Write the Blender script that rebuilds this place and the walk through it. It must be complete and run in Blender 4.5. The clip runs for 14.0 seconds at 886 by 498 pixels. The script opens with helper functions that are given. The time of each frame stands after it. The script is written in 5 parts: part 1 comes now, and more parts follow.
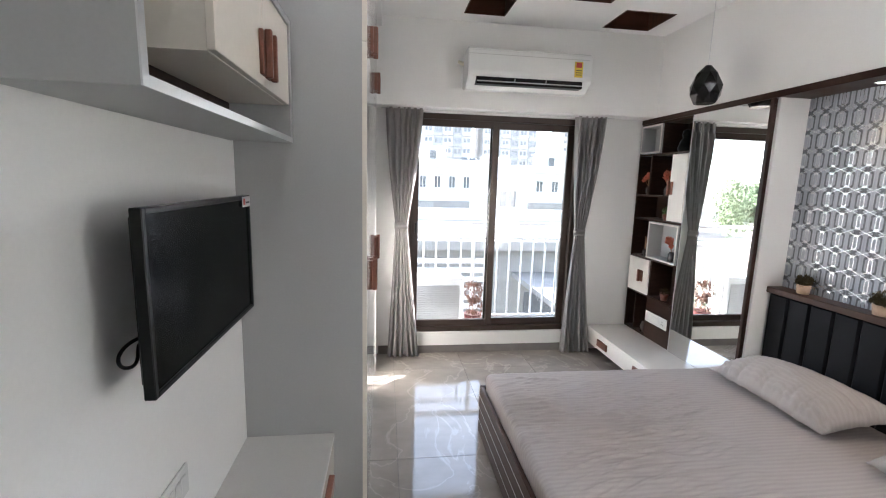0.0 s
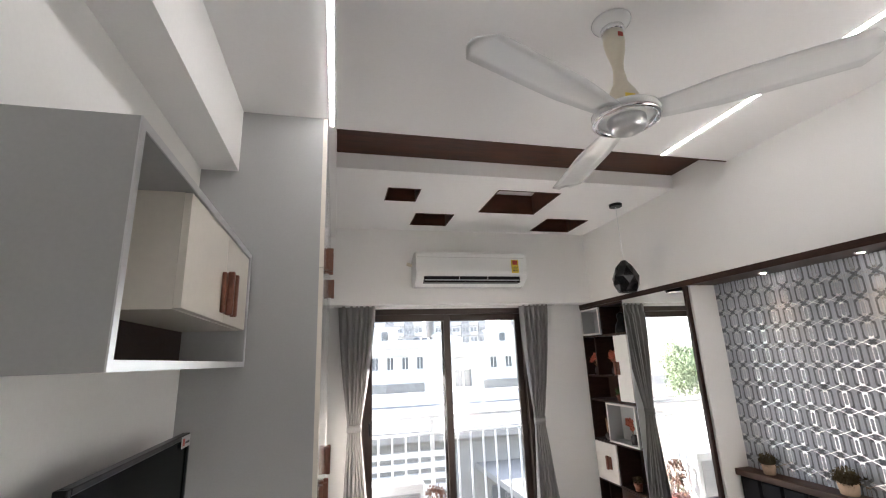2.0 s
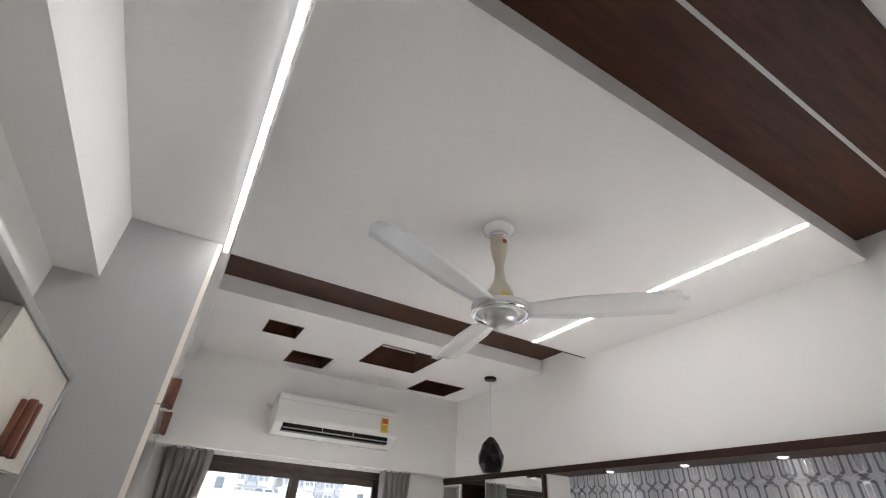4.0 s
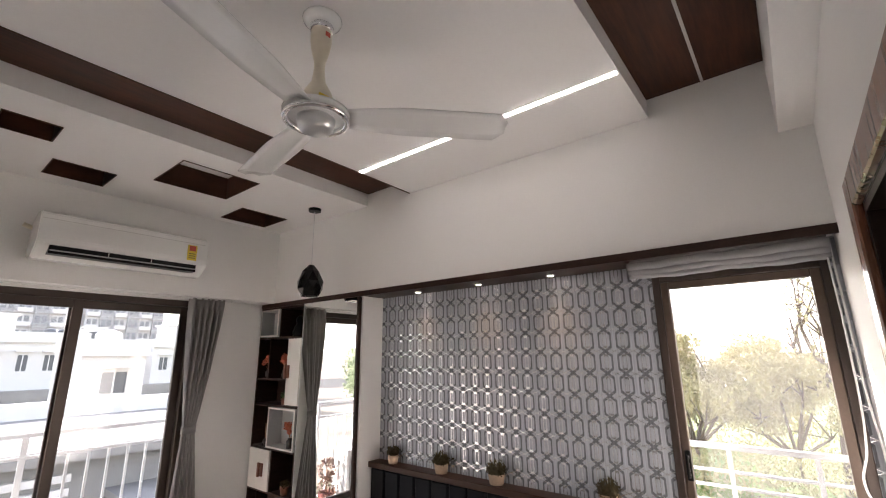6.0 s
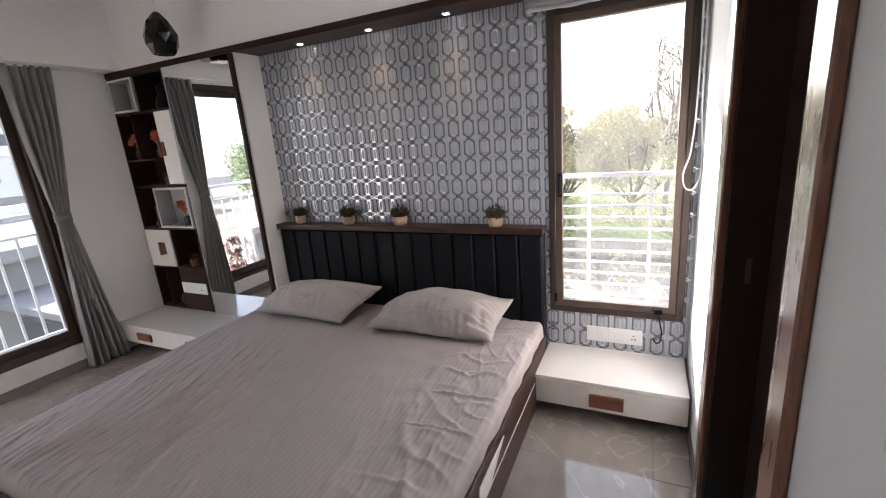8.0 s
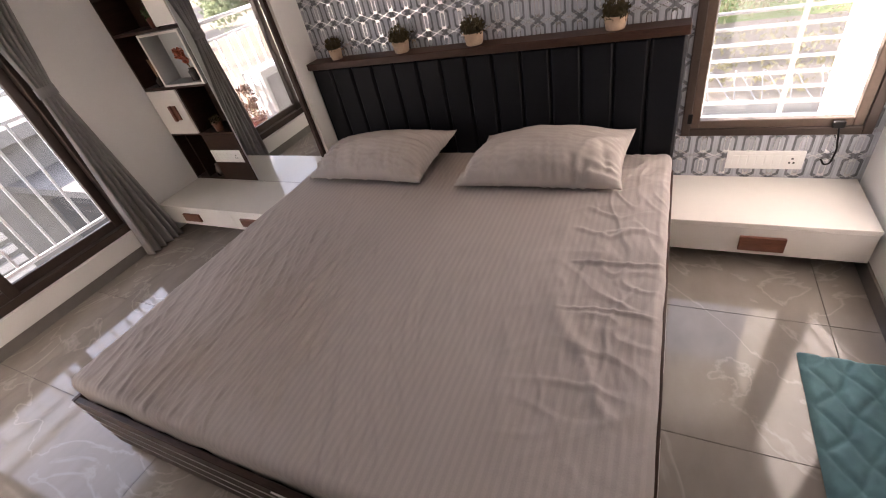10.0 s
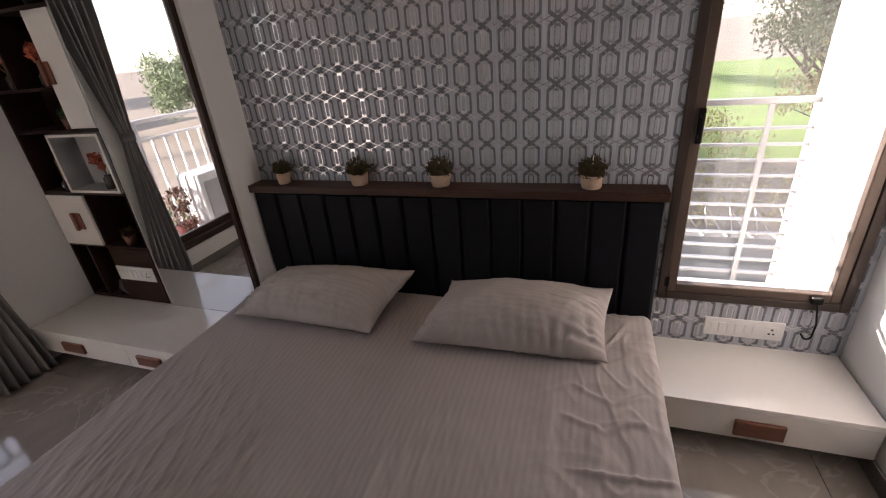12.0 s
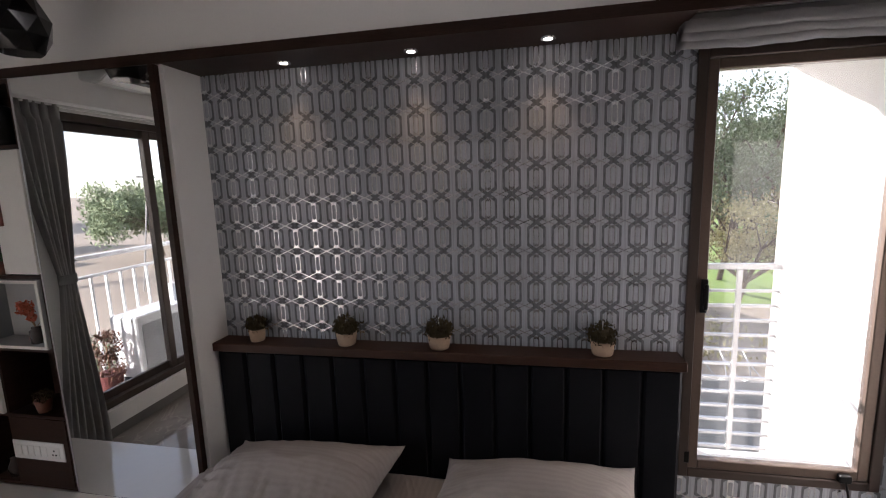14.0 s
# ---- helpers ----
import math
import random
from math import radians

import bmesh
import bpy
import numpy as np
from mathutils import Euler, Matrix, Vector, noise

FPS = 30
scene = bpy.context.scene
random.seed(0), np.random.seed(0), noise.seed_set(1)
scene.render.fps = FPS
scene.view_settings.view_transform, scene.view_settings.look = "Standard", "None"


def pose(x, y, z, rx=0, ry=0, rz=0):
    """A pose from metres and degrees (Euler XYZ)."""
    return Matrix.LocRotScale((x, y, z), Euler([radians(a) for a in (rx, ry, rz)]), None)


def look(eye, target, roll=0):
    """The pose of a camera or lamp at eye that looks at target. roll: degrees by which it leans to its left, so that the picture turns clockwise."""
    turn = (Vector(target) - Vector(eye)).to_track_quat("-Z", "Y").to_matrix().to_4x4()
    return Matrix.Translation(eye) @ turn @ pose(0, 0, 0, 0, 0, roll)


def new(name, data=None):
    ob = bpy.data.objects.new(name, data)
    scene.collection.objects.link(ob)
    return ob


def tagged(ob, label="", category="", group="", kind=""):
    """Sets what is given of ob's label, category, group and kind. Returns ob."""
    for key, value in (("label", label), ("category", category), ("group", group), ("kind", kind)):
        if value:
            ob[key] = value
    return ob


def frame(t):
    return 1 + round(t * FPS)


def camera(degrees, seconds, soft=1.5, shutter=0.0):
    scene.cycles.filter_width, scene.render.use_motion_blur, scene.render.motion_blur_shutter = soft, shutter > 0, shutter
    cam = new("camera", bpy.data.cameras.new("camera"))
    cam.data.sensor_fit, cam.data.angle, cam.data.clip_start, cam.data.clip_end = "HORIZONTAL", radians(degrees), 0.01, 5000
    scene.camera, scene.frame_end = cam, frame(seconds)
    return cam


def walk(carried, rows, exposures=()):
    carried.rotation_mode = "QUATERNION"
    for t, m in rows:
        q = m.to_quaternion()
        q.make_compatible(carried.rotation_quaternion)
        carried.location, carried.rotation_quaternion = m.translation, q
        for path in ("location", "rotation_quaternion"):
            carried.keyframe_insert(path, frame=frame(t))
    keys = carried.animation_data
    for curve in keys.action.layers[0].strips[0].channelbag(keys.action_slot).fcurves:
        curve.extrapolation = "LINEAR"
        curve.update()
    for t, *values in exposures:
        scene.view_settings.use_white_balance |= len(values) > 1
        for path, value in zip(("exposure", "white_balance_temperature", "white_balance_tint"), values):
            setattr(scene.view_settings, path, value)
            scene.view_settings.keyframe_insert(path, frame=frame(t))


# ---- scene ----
cam = camera(91.1, 14.0, soft=1.1)
PATH = [
    (0, (0.041, 0.262, 1.599), (0.304, 2.22, 1.286), 1.6),
    (0.5, (0.033, 0.259, 1.617), (0.279, 2.233, 1.42), 0.8),
    (1, (0.032, 0.245, 1.655), (0.316, 2.225, 1.666), -1.6),
    (1.5, (0.025, 0.223, 1.688), (0.404, 2.172, 1.928), -1.8),
    (2, (0.025, 0.203, 1.72), (0.493, 2.085, 2.21), -2.3),
    (2.5, (0.021, 0.164, 1.757), (0.538, 1.954, 2.485), -1.9),
    (5, (0.078, 0.119, 1.782), (1.148, 1.358, 2.93), 2.9),
    (5.5, (0.133, 0.159, 1.764), (1.435, 1.354, 2.701), 1.0),
    (6, (0.195, 0.194, 1.71), (1.72, 1.399, 2.183), -0.6),
    (6.5, (0.198, 0.217, 1.665), (1.921, 1.209, 1.882), -1.4),
    (6.8, (0.182, 0.225, 1.622), (1.989, 1.08, 1.663), -1.4),
    (7, (0.188, 0.217, 1.604), (2.015, 1.031, 1.55), -1.6),
    (7.5, (0.147, 0.233, 1.55), (1.96, 1.042, 1.306), -2.1),
    (8, (0.151, 0.232, 1.518), (1.895, 1.071, 1.014), -4.6),
    (8.5, (0.214, 0.304, 1.485), (1.929, 1.135, 0.879), -5.5),
    (9, (0.36, 0.545, 1.45), (1.873, 1.424, 0.48), -11.3),
    (9.2, (0.361, 0.66, 1.436), (1.718, 1.577, 0.287), -13.3),
    (11.3, (0.577, 0.936, 1.675), (2.022, 1.637, 0.483), -17.8),
    (11.5, (0.605, 0.99, 1.605), (2.222, 1.621, 0.611), -12.3),
    (12, (0.756, 1.045, 1.565), (2.454, 1.66, 0.705), -5.3),
    (12.5, (0.805, 1.147, 1.564), (2.597, 1.661, 0.841), -3.7),
    (13, (0.802, 1.269, 1.616), (2.708, 1.657, 1.147), -2.2),
    (13.5, (0.793, 1.304, 1.644), (2.719, 1.693, 1.269), -2.1),
    (14, (0.854, 1.316, 1.654), (2.795, 1.695, 1.357), -1.9),
]
walk(cam, [(t, look(eye, target, roll)) for t, eye, target, roll in PATH],
     [(0.0, 3.86, 5910, 12), (1.5, 3.76, 6040, 13), (2.5, 3.58, 6240, 14), (5.0, 3.76, 5890, 12), (5.5, 3.6, 5890, 12), (6.0, 3.2, 6590, 19), (6.5, 3.0, 7140, 22),
      (7.0, 3.1, 6390, 18), (7.5, 3.24, 6040, 17), (8.0, 3.08, 6090, 18), (9.0, 3.32, 6940, 24), (11.5, 2.46, 6940, 25), (12.5, 1.98, 6340, 21), (13.0, 1.74, 6240, 20), (13.5, 2.04, 6240, 20), (14.0, 2.12, 6240, 20)])

# ---- light ----
world = bpy.data.worlds.new("sky")
scene.world = world
world.use_nodes = True
wn = world.node_tree
bg = wn.nodes["Background"]
sky = wn.nodes.new("ShaderNodeTexSky")
sky.sky_type, sky.sun_disc = "NISHITA", False
SUN = Vector((1.3, 1.0, 0.637)).normalized()      # towards the sun
sky.sun_elevation = math.asin(SUN.z)
sky.sun_rotation = math.atan2(SUN.x, SUN.y)
sky.air_density, sky.dust_density = 1.0, 0.4
haze = wn.nodes.new("ShaderNodeHueSaturation")
haze.inputs["Saturation"].default_value = 0.5
wn.links.new(sky.outputs[0], haze.inputs["Color"])
wn.links.new(haze.outputs[0], bg.inputs[0])
bg.inputs[1].default_value = 0.15
sun = new("sun", bpy.data.lights.new("sun", "SUN"))
sun.data.energy, sun.data.angle, sun.data.color = 4.5, radians(0.5), (1.0, 0.93, 0.84)
sun.matrix_world = look((0, 0, 0), -SUN)



# ---- materials ----
def mat(name, color, rough=0.5, metal=0.0, grain=40.0, vary=0.08, bump=0.1, big=2.0, stretch=(1, 1, 1), coat=0.0, per_object=0.0, spec=0.5):
    """A surface with fine grain and broad patches; coordinates in metres."""
    m = bpy.data.materials.new(name)
    m.use_nodes = True
    nt = m.node_tree
    b = nt.nodes["Principled BSDF"]
    L = nt.links.new
    geo = nt.nodes.new("ShaderNodeNewGeometry")
    mp = nt.nodes.new("ShaderNodeMapping")
    mp.inputs["Scale"].default_value = stretch
    L(geo.outputs["Position"], mp.inputs[0])
    n1 = nt.nodes.new("ShaderNodeTexNoise")
    n1.inputs["Scale"].default_value, n1.inputs["Detail"].default_value = grain, 4
    n2 = nt.nodes.new("ShaderNodeTexNoise")
    n2.inputs["Scale"].default_value, n2.inputs["Detail"].default_value = big, 3
    L(mp.outputs[0], n1.inputs[0]), L(mp.outputs[0], n2.inputs[0])
    add = nt.nodes.new("ShaderNodeMath")
    add.operation = "ADD"
    L(n1.outputs[0], add.inputs[0]), L(n2.outputs[0], add.inputs[1])
    last = add
    if per_object:
        info = nt.nodes.new("ShaderNodeObjectInfo")
        mul = nt.nodes.new("ShaderNodeMath")
        mul.operation = "MULTIPLY_ADD"
        mul.inputs[1].default_value = per_object
        L(info.outputs["Random"], mul.inputs[0]), L(add.outputs[0], mul.inputs[2])
        last = mul
    ramp = nt.nodes.new("ShaderNodeMapRange")
    ramp.inputs["From Min"].default_value, ramp.inputs["From Max"].default_value = 0.6, 1.4
    ramp.inputs["To Min"].default_value, ramp.inputs["To Max"].default_value = 1 - vary, 1 + vary
    L(last.outputs[0], ramp.inputs[0])
    mix = nt.nodes.new("ShaderNodeVectorMath")
    mix.operation = "SCALE"
    mix.inputs[0].default_value = color
    L(ramp.outputs[0], mix.inputs["Scale"])
    L(mix.outputs[0], b.inputs["Base Color"])
    rr = nt.nodes.new("ShaderNodeMapRange")
    rr.inputs["To Min"].default_value, rr.inputs["To Max"].default_value = rough * 0.85, min(1, rough * 1.15)
    L(n2.outputs[0], rr.inputs[0]), L(rr.outputs[0], b.inputs["Roughness"])
    b.inputs["Metallic"].default_value = metal
    b.inputs["Coat Weight"].default_value = coat
    b.inputs["Specular IOR Level"].default_value = spec
    if bump:
        bp = nt.nodes.new("ShaderNodeBump")
        bp.inputs["Strength"].default_value, bp.inputs["Distance"].default_value = bump, 0.002
        L(n1.outputs[0], bp.inputs["Height"]), L(bp.outputs[0], b.inputs["Normal"])
    return m


def glow(name, color, strength):
    m = bpy.data.materials.new(name)
    m.use_nodes = True
    b = m.node_tree.nodes["Principled BSDF"]
    b.inputs["Base Color"].default_value = (*color, 1)
    b.inputs["Emission Color"].default_value = (*color, 1)
    b.inputs["Emission Strength"].default_value = strength
    return m


def glass(name, gloss=0.08, tint=(1, 1, 1), dust=0.0):
    m = bpy.data.materials.new(name)
    m.use_nodes = True
    nt = m.node_tree
    nt.nodes.remove(nt.nodes["Principled BSDF"])
    t, g, x = (nt.nodes.new(k) for k in ("ShaderNodeBsdfTransparent", "ShaderNodeBsdfGlossy", "ShaderNodeMixShader"))
    t.inputs[0].default_value = (*tint, 1)
    g.inputs["Roughness"].default_value = 0.03
    x.inputs[0].default_value = gloss
    nt.links.new(t.outputs[0], x.inputs[1]), nt.links.new(g.outputs[0], x.inputs[2])
    last = x
    if dust:
        # a film of dust that catches the sun
        film, last = nt.nodes.new("ShaderNodeBsdfTranslucent"), nt.nodes.new("ShaderNodeMixShader")
        film.inputs[0].default_value = (0.8, 0.8, 0.8, 1)
        n, r = nt.nodes.new("ShaderNodeTexNoise"), nt.nodes.new("ShaderNodeMapRange")
        n.inputs["Scale"].default_value, n.inputs["Detail"].default_value = 9, 6
        r.inputs["To Min"].default_value, r.inputs["To Max"].default_value = dust * 0.4, dust * 1.6
        nt.links.new(n.outputs[0], r.inputs[0]), nt.links.new(r.outputs[0], last.inputs[0])
        nt.links.new(x.outputs[0], last.inputs[1]), nt.links.new(film.outputs[0], last.inputs[2])
    nt.links.new(last.outputs[0], nt.nodes["Material Output"].inputs[0])
    return m


def wallpaper():
    """Silver foil print of linked elongated octagons on a pale blue-grey paper with vertical streaks."""
    m = mat("wallpaper", (0.40, 0.42, 0.46), 0.55, 0.0, 220, 0.12, 0.05, 9, (1, 3, 0.35))
    nt = m.node_tree
    L = nt.links.new
    b = nt.nodes["Principled BSDF"]
    geo = nt.nodes.new("ShaderNodeNewGeometry")
    sep = nt.nodes.new("ShaderNodeSeparateXYZ")
    L(geo.outputs["Position"], sep.inputs[0])

    def op(kind, a, c=0.0, d=None):
        n = nt.nodes.new("ShaderNodeMath")
        n.operation = kind
        for k, v in enumerate((a, c, d)):
            if v is None:
                continue
            if isinstance(v, (int, float)):
                n.inputs[k].default_value = v
            else:
                L(v, n.inputs[k])
        return n.outputs[0]
    PY, PZ = 0.0942, 0.1135

    def cell(src, p, off):
        return op("ABSOLUTE", op("SUBTRACT", op("FRACT", op("ADD", op("DIVIDE", src, p), off)), 0.5))
    u, v = cell(sep.outputs[1], PY, 0.92), cell(sep.outputs[2], PZ, 0.85)
    # printed strands: long octagons whose ends cross into the next one
    d = op("MAXIMUM", op("DIVIDE", u, 0.38), op("DIVIDE", op("MULTIPLY_ADD", u, 0.62, v), 0.57))
    ring = op("MULTIPLY", op("GREATER_THAN", d, 0.74), op("LESS_THAN", d, 1.0))
    tail = op("MULTIPLY", op("LESS_THAN", op("ABSOLUTE", op("SUBTRACT", op("MULTIPLY_ADD", u, -0.62, v), 0.46)), 0.045), op("LESS_THAN", u, 0.17))
    line = op("MAXIMUM", ring, tail)
    # brushed vertical pinstripes in the paper and in the print
    def noise_at(scale, stretch):
        n = nt.nodes.new("ShaderNodeTexNoise")
        n.inputs["Scale"].default_value, n.inputs["Detail"].default_value = scale, 3
        mp = nt.nodes.new("ShaderNodeMapping")
        mp.inputs["Scale"].default_value = stretch
        L(geo.outputs["Position"], mp.inputs[0]), L(mp.outputs[0], n.inputs[0])
        return n.outputs[0]
    streak = noise_at(150, (1, 1, 0.04))
    scuff = noise_at(70, (1, 2, 0.5))
    worn = op("MINIMUM", op("MULTIPLY", line, op("MULTIPLY_ADD", scuff, 0.75, 0.42)), 1.0)
    b.inputs["Specular IOR Level"].default_value = 0.3
    tone = nt.nodes.new("ShaderNodeVectorMath")
    tone.operation = "SCALE"
    L(b.inputs["Base Color"].links[0].from_socket, tone.inputs[0])
    L(op("MULTIPLY_ADD", streak, 0.9, 0.58), tone.inputs["Scale"])
    mix = nt.nodes.new("ShaderNodeMix")
    mix.data_type = "RGBA"
    L(worn, mix.inputs[0]), L(tone.outputs[0], mix.inputs[6])
    mix.inputs[7].default_value = (0.085, 0.087, 0.093, 1)
    # raised foil lines: a narrow hexagon in each octagon and a zigzag that joins the columns
    def ridge(src, mid, half):
        return op("MAXIMUM", op("SUBTRACT", 1.0, op("DIVIDE", op("ABSOLUTE", op("SUBTRACT", src, mid)), half)), 0.0)
    h = op("MAXIMUM", op("DIVIDE", u, 0.105), op("DIVIDE", op("MULTIPLY_ADD", u, 0.5, v), 0.335))
    hexa = op("MULTIPLY", ridge(h, 1.0, 0.22), op("LESS_THAN", v, 0.36))
    zig = ridge(op("MULTIPLY_ADD", u, -0.36, v), 0.32, 0.022)
    fine = op("MAXIMUM", hexa, zig)
    shiny = op("GREATER_THAN", op("MULTIPLY", fine, op("MULTIPLY_ADD", scuff, 0.6, 0.7)), 0.28)
    bright = nt.nodes.new("ShaderNodeMix")
    bright.data_type = "RGBA"
    L(op("MULTIPLY", shiny, 0.7), bright.inputs[0]), L(mix.outputs[2], bright.inputs[6])
    bright.inputs[7].default_value = (0.72, 0.73, 0.75, 1)
    L(bright.outputs[2], b.inputs["Base Color"])
    L(op("MULTIPLY", shiny, 0.95), b.inputs["Metallic"])
    L(op("SUBTRACT", 0.58, op("MULTIPLY", shiny, 0.34)), b.inputs["Roughness"])
    bp = nt.nodes.new("ShaderNodeBump")
    bp.inputs["Strength"].default_value, bp.inputs["Distance"].default_value = 0.16, 0.0006
    L(op("ADD", op("MULTIPLY", line, 0.15), fine), bp.inputs["Height"])
    L(bp.outputs[0], b.inputs["Normal"])
    return m


def marble(name, color, vein, rough, per_object):
    m = mat(name, color, rough, 0, 7, 0.16, 0.0, 1.6, (1, 1.6, 1), 0.0, per_object, 0.6)
    nt = m.node_tree
    L = nt.links.new
    b = nt.nodes["Principled BSDF"]
    geo = nt.nodes.new("ShaderNodeNewGeometry")
    n = nt.nodes.new("ShaderNodeTexNoise")
    n.inputs["Scale"].default_value, n.inputs["Detail"].default_value, n.inputs["Distortion"].default_value = 1.7, 6, 1.5
    L(geo.outputs["Position"], n.inputs[0])
    s = nt.nodes.new("ShaderNodeMath")
    s.operation = "SUBTRACT"
    s.inputs[1].default_value = 0.5
    L(n.outputs[0], s.inputs[0])
    a = nt.nodes.new("ShaderNodeMath")
    a.operation = "ABSOLUTE"
    L(s.outputs[0], a.inputs[0])
    r = nt.nodes.new("ShaderNodeMapRange")
    r.inputs["From Min"].default_value, r.inputs["From Max"].default_value = 0.0, 0.016
    r.inputs["To Min"].default_value, r.inputs["To Max"].default_value = 0.55, 0.0
    L(a.outputs[0], r.inputs[0])
    mix = nt.nodes.new("ShaderNodeMix")
    mix.data_type = "RGBA"
    L(r.outputs[0], mix.inputs[0])
    L(b.inputs["Base Color"].links[0].from_socket, mix.inputs[6])
    mix.inputs[7].default_value = (*vein, 1)
    L(mix.outputs[2], b.inputs["Base Color"])
    return m


def striped(name, color, rough, period, axis, strength):
    """Satin-stripe cotton."""
    m = mat(name, color, rough, 0, 260, 0.06, 0.25, 3)
    nt = m.node_tree
    L = nt.links.new
    b = nt.nodes["Principled BSDF"]
    tc = nt.nodes.new("ShaderNodeTexCoord")
    sep = nt.nodes.new("ShaderNodeSeparateXYZ")
    L(tc.outputs["Object"], sep.inputs[0])
    w = nt.nodes.new("ShaderNodeMath")
    w.operation = "MULTIPLY"
    w.inputs[1].default_value = 2 * math.pi / period
    L(sep.outputs[axis], w.inputs[0])
    s = nt.nodes.new("ShaderNodeMath")
    s.operation = "SINE"
    L(w.outputs[0], s.inputs[0])
    r = nt.nodes.new("ShaderNodeMapRange")
    r.inputs["From Min"].default_value, r.inputs["From Max"].default_value = -0.4, 0.4
    r.inputs["To Min"].default_value, r.inputs["To Max"].default_value = 1 - strength, 1 + strength
    L(s.outputs[0], r.inputs[0])
    v = nt.nodes.new("ShaderNodeVectorMath")
    v.operation = "SCALE"
    L(b.inputs["Base Color"].links[0].from_socket, v.inputs[0]), L(r.outputs[0], v.inputs["Scale"])
    L(v.outputs[0], b.inputs["Base Color"])
    return m


WHITE = mat("white_wall_paint", (0.80, 0.79, 0.77), 0.6, 0, 120, 0.025, 0.08, 1.5)
CEIL = mat("ceiling_paint", (0.82, 0.81, 0.80), 0.7, 0, 90, 0.02, 0.05, 1.2)
WALNUT = mat("dark_walnut_laminate", (0.034, 0.017, 0.012), 0.42, 0, 35, 0.35, 0.1, 6, (1, 1, 8), spec=0.2)
WALNUT_C = mat("brown_ceiling_laminate", (0.062, 0.024, 0.013), 0.45, 0, 12, 0.40, 0.05, 3, (0.6, 6, 1), spec=0.2)
WALNUT_H = mat("headboard_shelf_wood", (0.050, 0.024, 0.016), 0.42, 0, 35, 0.35, 0.1, 6, (8, 1, 8), spec=0.25)
TEAK = mat("reddish_door_frame_wood", (0.20, 0.080, 0.042), 0.28, 0, 30, 0.30, 0.08, 5, (7, 7, 0.7), 0.3)
DARKDOORWAY = mat("dark_jamb_and_room_fill", (0.026, 0.011, 0.007), 0.35, 0, 30, 0.3, 0.08, 5, (7, 7, 0.7))
HANDLE = mat("brown_wooden_handle", (0.17, 0.062, 0.035), 0.4, 0, 60, 0.3, 0.15, 12, (3, 0.6, 3))
GLOSSW = mat("glossy_white_laminate", (0.80, 0.77, 0.72), 0.10, 0, 30, 0.02, 0.0, 1.0, coat=0.4)
CREAM = mat("cream_laminate", (0.76, 0.71, 0.63), 0.25, 0, 60, 0.03, 0.02, 2)
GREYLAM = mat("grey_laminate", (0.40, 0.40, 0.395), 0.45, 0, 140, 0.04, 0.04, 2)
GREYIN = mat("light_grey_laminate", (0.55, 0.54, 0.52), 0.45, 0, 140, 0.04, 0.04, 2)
SILVER = mat("brushed_aluminium", (0.66, 0.66, 0.67), 0.3, 0.85, 180, 0.05, 0.05, 6, (1, 1, 6))
CHROME = mat("chrome", (0.85, 0.85, 0.86), 0.08, 1.0, 50, 0.02, 0.0, 4)
FRAMEB = mat("bronze_aluminium", (0.060, 0.043, 0.035), 0.35, 0.3, 100, 0.12, 0.03, 5)
FRAMEB2 = mat("faded_bronze_aluminium", (0.125, 0.090, 0.070), 0.4, 0.4, 100, 0.12, 0.03, 5)
BLACK = mat("black_plastic", (0.006, 0.006, 0.006), 0.3, 0, 60, 0.1, 0.03, 5, spec=0.18)
SCREEN = mat("dark_screen", (0.003, 0.003, 0.003), 0.2, 0, 20, 0.05, 0.0, 3, spec=0.04)
LEATHER = mat("charcoal_leatherette", (0.008, 0.0085, 0.011), 0.5, 0, 320, 0.15, 0.35, 4, spec=0.12)
SHEET = striped("striped_taupe_cotton", (0.44, 0.395, 0.375), 0.75, 0.024, 1, 0.038)
PILLOW = striped("striped_pillow_cotton", (0.42, 0.38, 0.355), 0.75, 0.02, 0, 0.03)
CURTAIN = mat("grey_curtain_fabric", (0.28, 0.268, 0.26), 0.7, 0, 300, 0.2, 0.3, 5, (1, 1, 0.1))
nt = CURTAIN.node_tree
thin, both = nt.nodes.new("ShaderNodeBsdfTranslucent"), nt.nodes.new("ShaderNodeMixShader")
thin.inputs[0].default_value = (0.55, 0.53, 0.49, 1)
both.inputs[0].default_value = 0.22
nt.links.new(nt.nodes["Principled BSDF"].outputs[0], both.inputs[1]), nt.links.new(thin.outputs[0], both.inputs[2])
nt.links.new(both.outputs[0], nt.nodes["Material Output"].inputs[0])
BLIND = mat("grey_blind_fabric", (0.22, 0.215, 0.22), 0.85, 0, 300, 0.12, 0.3, 5)
PAPER = wallpaper()
TILE = marble("grey_marble_tile", (0.29, 0.26, 0.232), (0.46, 0.42, 0.37), 0.07, 0.10)
GROUT = mat("grout", (0.17, 0.16, 0.15), 0.8, 0, 200, 0.1, 0.1, 5)
SKIRT = mat("grey_skirting_tile", (0.20, 0.185, 0.175), 0.2, 0, 9, 0.15, 0.0, 2)
PLASTIC = mat("white_plastic", (0.78, 0.78, 0.76), 0.22, 0, 60, 0.02, 0.0, 3)
FANW = mat("white_fan_enamel", (0.80, 0.80, 0.79), 0.18, 0, 60, 0.02, 0.0, 3, coat=0.3)
IVORY = mat("ivory_plastic", (0.66, 0.60, 0.48), 0.3, 0, 60, 0.04, 0.0, 3)
YELLOW = mat("yellow_sticker", (0.72, 0.52, 0.05), 0.4, 0, 80, 0.05, 0.0, 5)
